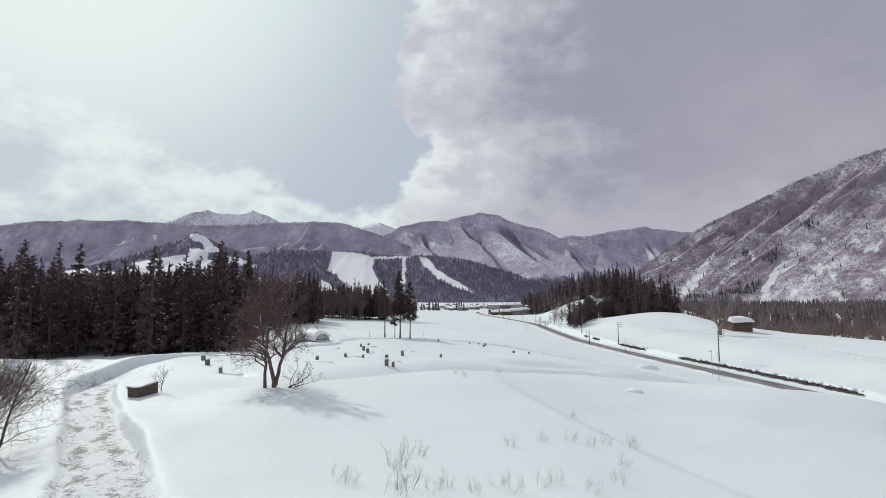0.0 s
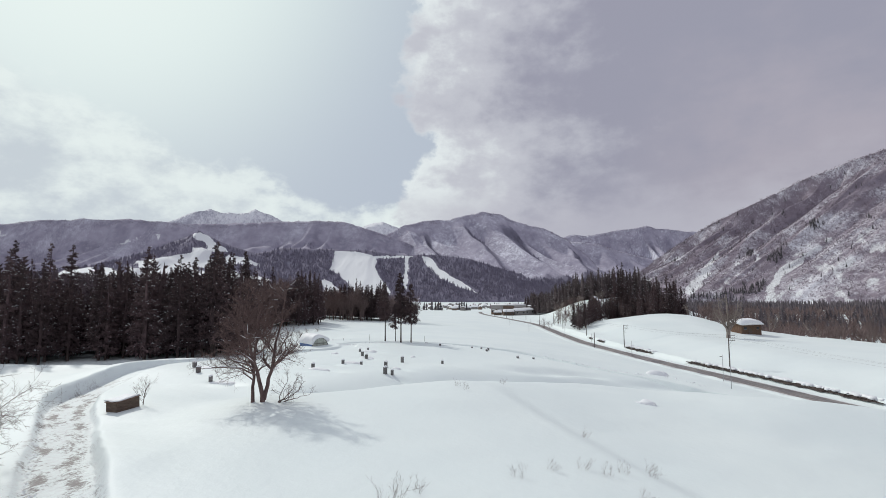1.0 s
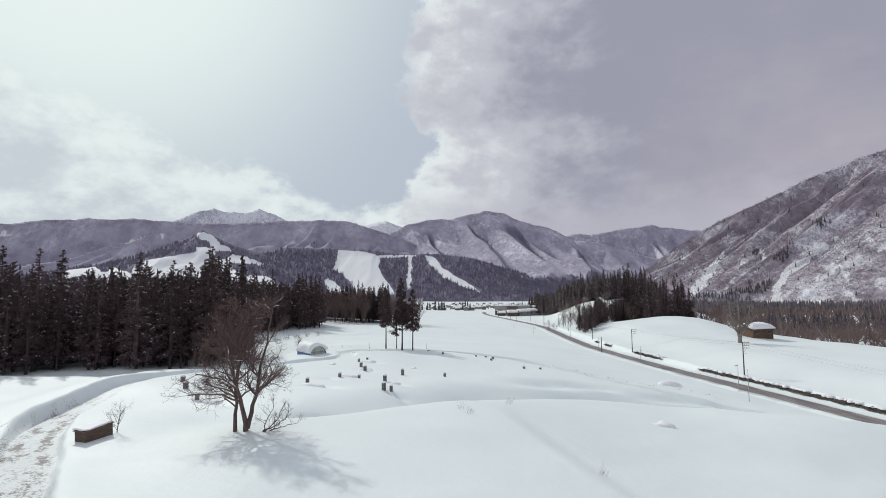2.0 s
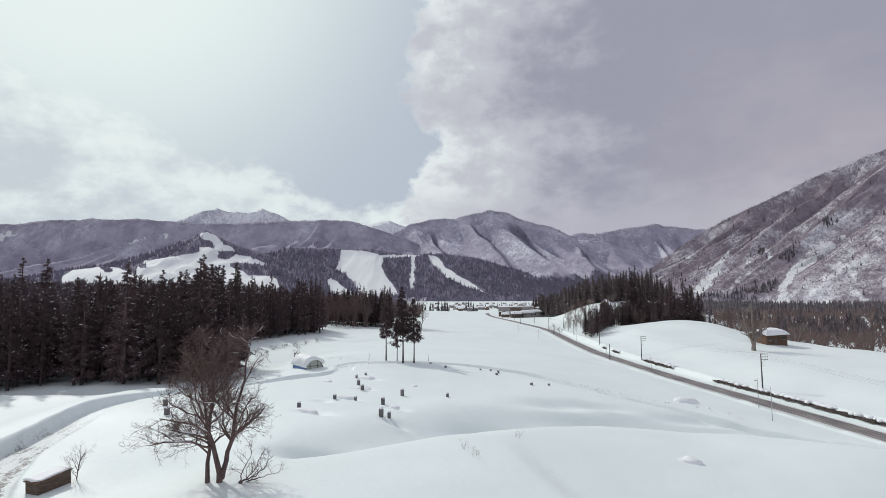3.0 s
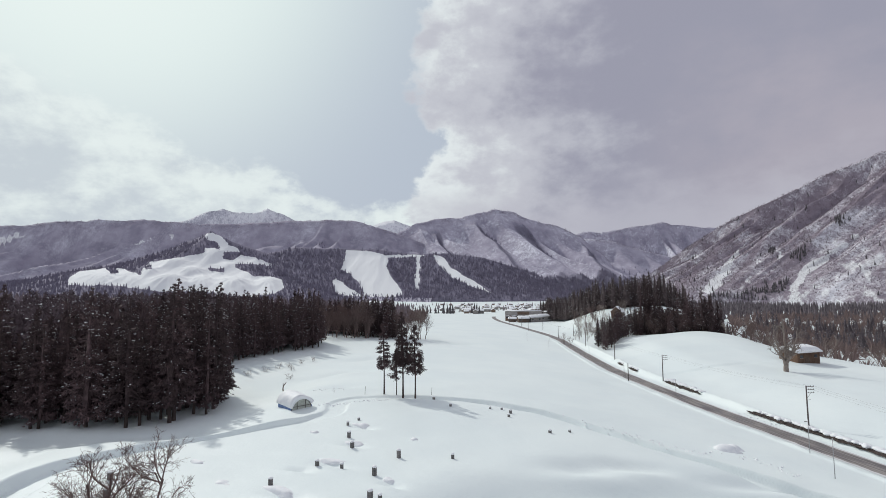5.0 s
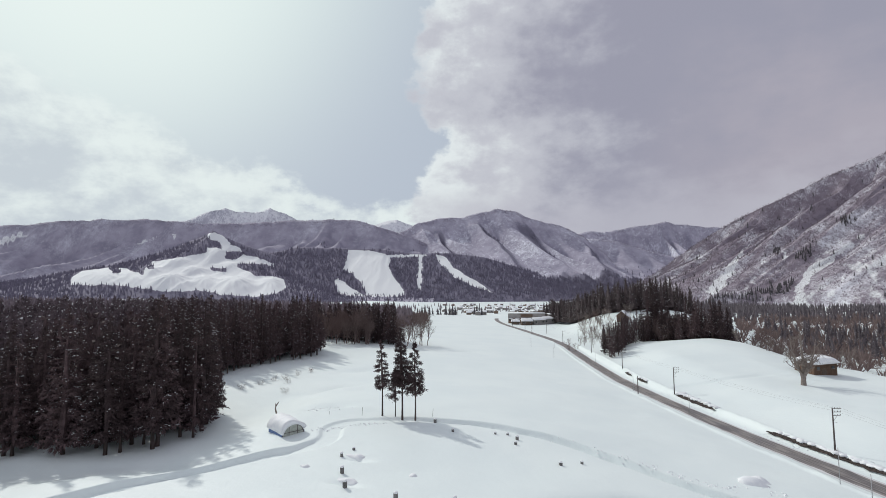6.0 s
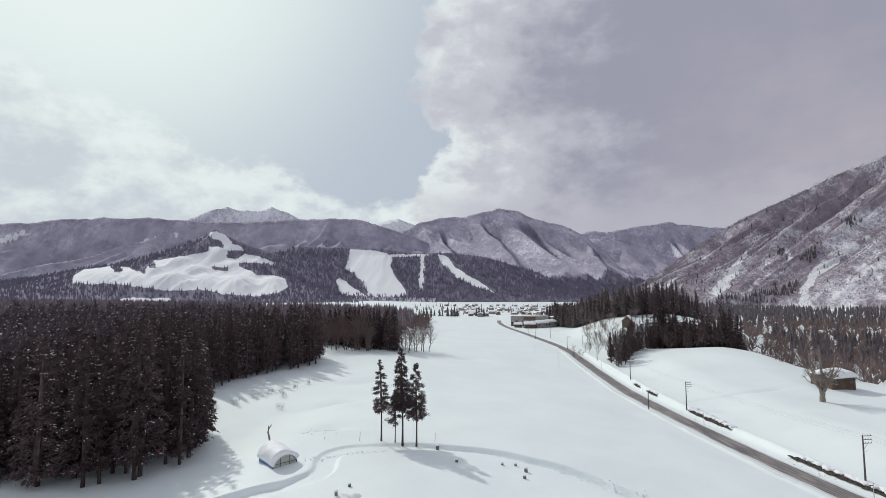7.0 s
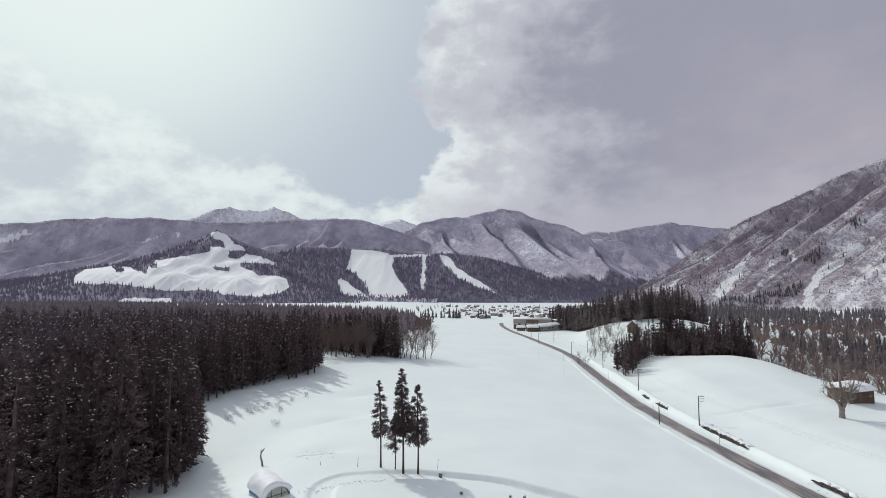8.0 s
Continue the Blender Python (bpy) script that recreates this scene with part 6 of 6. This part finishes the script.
for x, y, w, d, h, pt, t, m in ((68, 532, 11, 8, 4.2, 0.45, 4, DARK_BOARD), (80, 537, 13, 9, 5.0, 0.42, 24, PLASTER), (91, 546, 15, 9, 5.5, 0.4, 40, GREY_WALL), (58, 543, 8, 6, 3.2, 0.45, -10, HOUSE_WOOD), (100, 562, 9, 8, 9.5, 0.1, 10, PLASTER)):
    gable_house("house", "snow-roofed building beside the long hall", "buildings at the hall", w, d, h, pt, 0.9, m, x, y, t)


def utility_pole(x, y, tall, arms, turn, label, dark=True):
    ob = holder("utility_pole", pose(x, y, sits(x, y), 0, 0, turn), label, "utility pole", "utility poles along the road")
    bm = bmesh.new()
    rod(bm, (0, 0, -0.8), (0, 0, tall), 0.17, 0.11, 10)
    part("pole", bm_mesh("pole", bm, DARK_POLE if dark else CONCRETE, True), ob)
    for k in range(arms):
        zz = tall - 0.2 - 0.65 * k
        bm = bmesh.new()
        box(bm, 0.85, 0, zz, 1.9, 0.09, 0.09)
        arm = part("crossarm", bm_mesh("crossarm", bm, DARK_POLE), ob, "steel crossarm")
        for xx in (0.5, 1.1, 1.7):
            bm = bmesh.new()
            rod(bm, (xx, 0, zz + 0.05), (xx, 0, zz + 0.26), 0.05, 0.035, 6)
            part("insulator", bm_mesh("insulator", bm, STONE), arm)
    if arms:
        bm = bmesh.new()
        rod(bm, (0.08, 0, tall - 2.6), (1.0, 0, tall - 1.55), 0.035, 0.035, 6)
        part("brace", bm_mesh("brace", bm, STEEL), ob)
        bm = bmesh.new()
        rod(bm, (0, 0, tall - 3.0), (0.9, 0, tall - 2.85), 0.03, 0.03, 6)
        part("bracket", bm_mesh("bracket", bm, STEEL), ob)
    return Vector((x, y, sits(x, y) + tall))


POLES = [(72.7, 136.0, 8.3, 3), (66.2, 190.7, 8.3, 3), (65.6, 236.0, 8.0, 3), (68.2, 291.0, 8.5, 1), (66.5, 352.0, 8.0, 1), (69.5, 426.0, 8.0, 1), (80.0, 82.0, 8.3, 3)]
tops = [utility_pole(x, y, h, a, 8, "dark utility pole with three crossarms in snow" if a > 1 else "dark utility pole beside the snowy road") for x, y, h, a in POLES]
utility_pole(55.6, 192.4, 5.6, 0, 0, "short dark pole at the road edge")
for x, y, h in ((79, 362, 8.0), (56, 416, 8.0), (58, 470, 8.0), (52, 520, 8.0)):
    utility_pole(x, y, h, 1, 8, "distant utility pole near the village")


def cable(a, b, sag, name="cable"):
    pts = [a.lerp(b, f) - Vector((0, 0, sag * 4 * f * (1 - f))) for f in np.linspace(0, 1, 13)]
    me = mesh_of(name, *tubes([(np.array(pts), np.full(13, 0.007), 4)]), DARK_POLE, True)
    tagged(new(name, me), "thin sagging power cable between poles", "cable", "cables along the road")


order = [6, 0, 1, 2, 3, 4, 5]
for a, b in zip(order, order[1:]):
    for off, drop in ((0.5, 0.1), (1.1, 0.75), (1.7, 0.1)):
        cable(tops[a] + Vector((off, 0, -drop)), tops[b] + Vector((off, 0, -drop)), 0.7)


def snow_pole(x, y, tall, sign):
    ob = holder("snow_pole", pose(x, y, sits(x, y), 0, 0, 0), "thin grey roadside snow pole" + (" with a small arrow" if sign else ""), "snow pole", "snow poles along the road")
    bm = bmesh.new()
    rod(bm, (0, 0, -0.6), (0, 0, tall), 0.06, 0.05, 8)
    part("pole", bm_mesh("pole", bm, STEEL, True), ob)
    if sign:
        bm = bmesh.new()
        box(bm, -0.35, 0, tall - 0.4, 0.55, 0.05, 0.14, 0.01)
        part("arrow", bm_mesh("arrow", bm, DARK_POLE), ob, "dark arrow plate")


for x, y, h, s in ((56.0, 107.8, 6.0, False), (63.2, 122.8, 6.0, True), (60.6, 169.4, 5.2, False), (57.0, 200.3, 5.2, False), (45.0, 272.8, 5.2, False), (54.6, 320.2, 5.2, False), (41.0, 320.3, 5.2, False), (62.0, 262, 5.0, False)):
    snow_pole(x, y, h, s)
for x, y, h in ((-20.3, 133.1, 1.7), (-6.3, 133.8, 1.6), (-27.0, 133.5, 0.6)):
    ob = holder("stake", pose(x, y, sits(x, y), 0, 4, 0), "thin wooden stake standing in snow", "stake", "stakes in the snow")
    bm = bmesh.new()
    rod(bm, (0, 0, -0.3), (0, 0, h), 0.04, 0.03, 6)
    part("rod", bm_mesh("rod", bm, DARK_POLE), ob)


def snow_clods(name, label, line, count, spread, seed, big=1.0):
    """Broken crust and footprints' rims: many small lumps along a line."""
    r = np.random.default_rng(seed)
    line = np.asarray(line, float)
    seg = np.concatenate([[0], np.cumsum(np.hypot(*np.diff(line, axis=0).T))])
    s = r.uniform(0, seg[-1], count)
    x = np.interp(s, seg, line[:, 0]) + r.normal(0, spread, count)
    y = np.interp(s, seg, line[:, 1]) + r.normal(0, spread, count)
    z = ground_z(x, y)
    size = r.uniform(0.08, 0.26, count) * big
    at = np.stack([x, y, z - size * 0.2], -1)
    v, t = clumps(at, r.normal(0, 1, (count, 3)) * np.array([1, 1, 0.25]), size * 2.0, size * 0.8, r)
    tagged(new(name, mesh_of(name, v, t, CAP)), label, "snow", kind="stuff")


snow_clods("snow_clods", "broken snow crust along a trodden track", ((15, 126), (24, 121), (33, 115), (39, 112), (44.5, 116), (48, 111), (50, 106)), 420, 0.8, 901)
snow_clods("snow_clods", "rough patch of broken snow crust", ((-32, 140), (-28, 142)), 260, 1.7, 903)
snow_clods("snow_clods", "clods beside the ploughed yard", ((-27, 121.5), (-22, 125.5), (-15, 127)), 200, 0.5, 905)
snow_clods("snow_clods", "clods thrown up along the ploughed lane", ((-22.4, 37.5), (-27, 42.8), (-32.8, 50.2), (-38.8, 57.6)), 170, 0.16, 907, 0.45)
snow_clods("snow_clods", "clods along the road bank", ((70, 140), (68, 152), (66.5, 164), (65.5, 180), (64, 200)), 260, 0.5, 909)
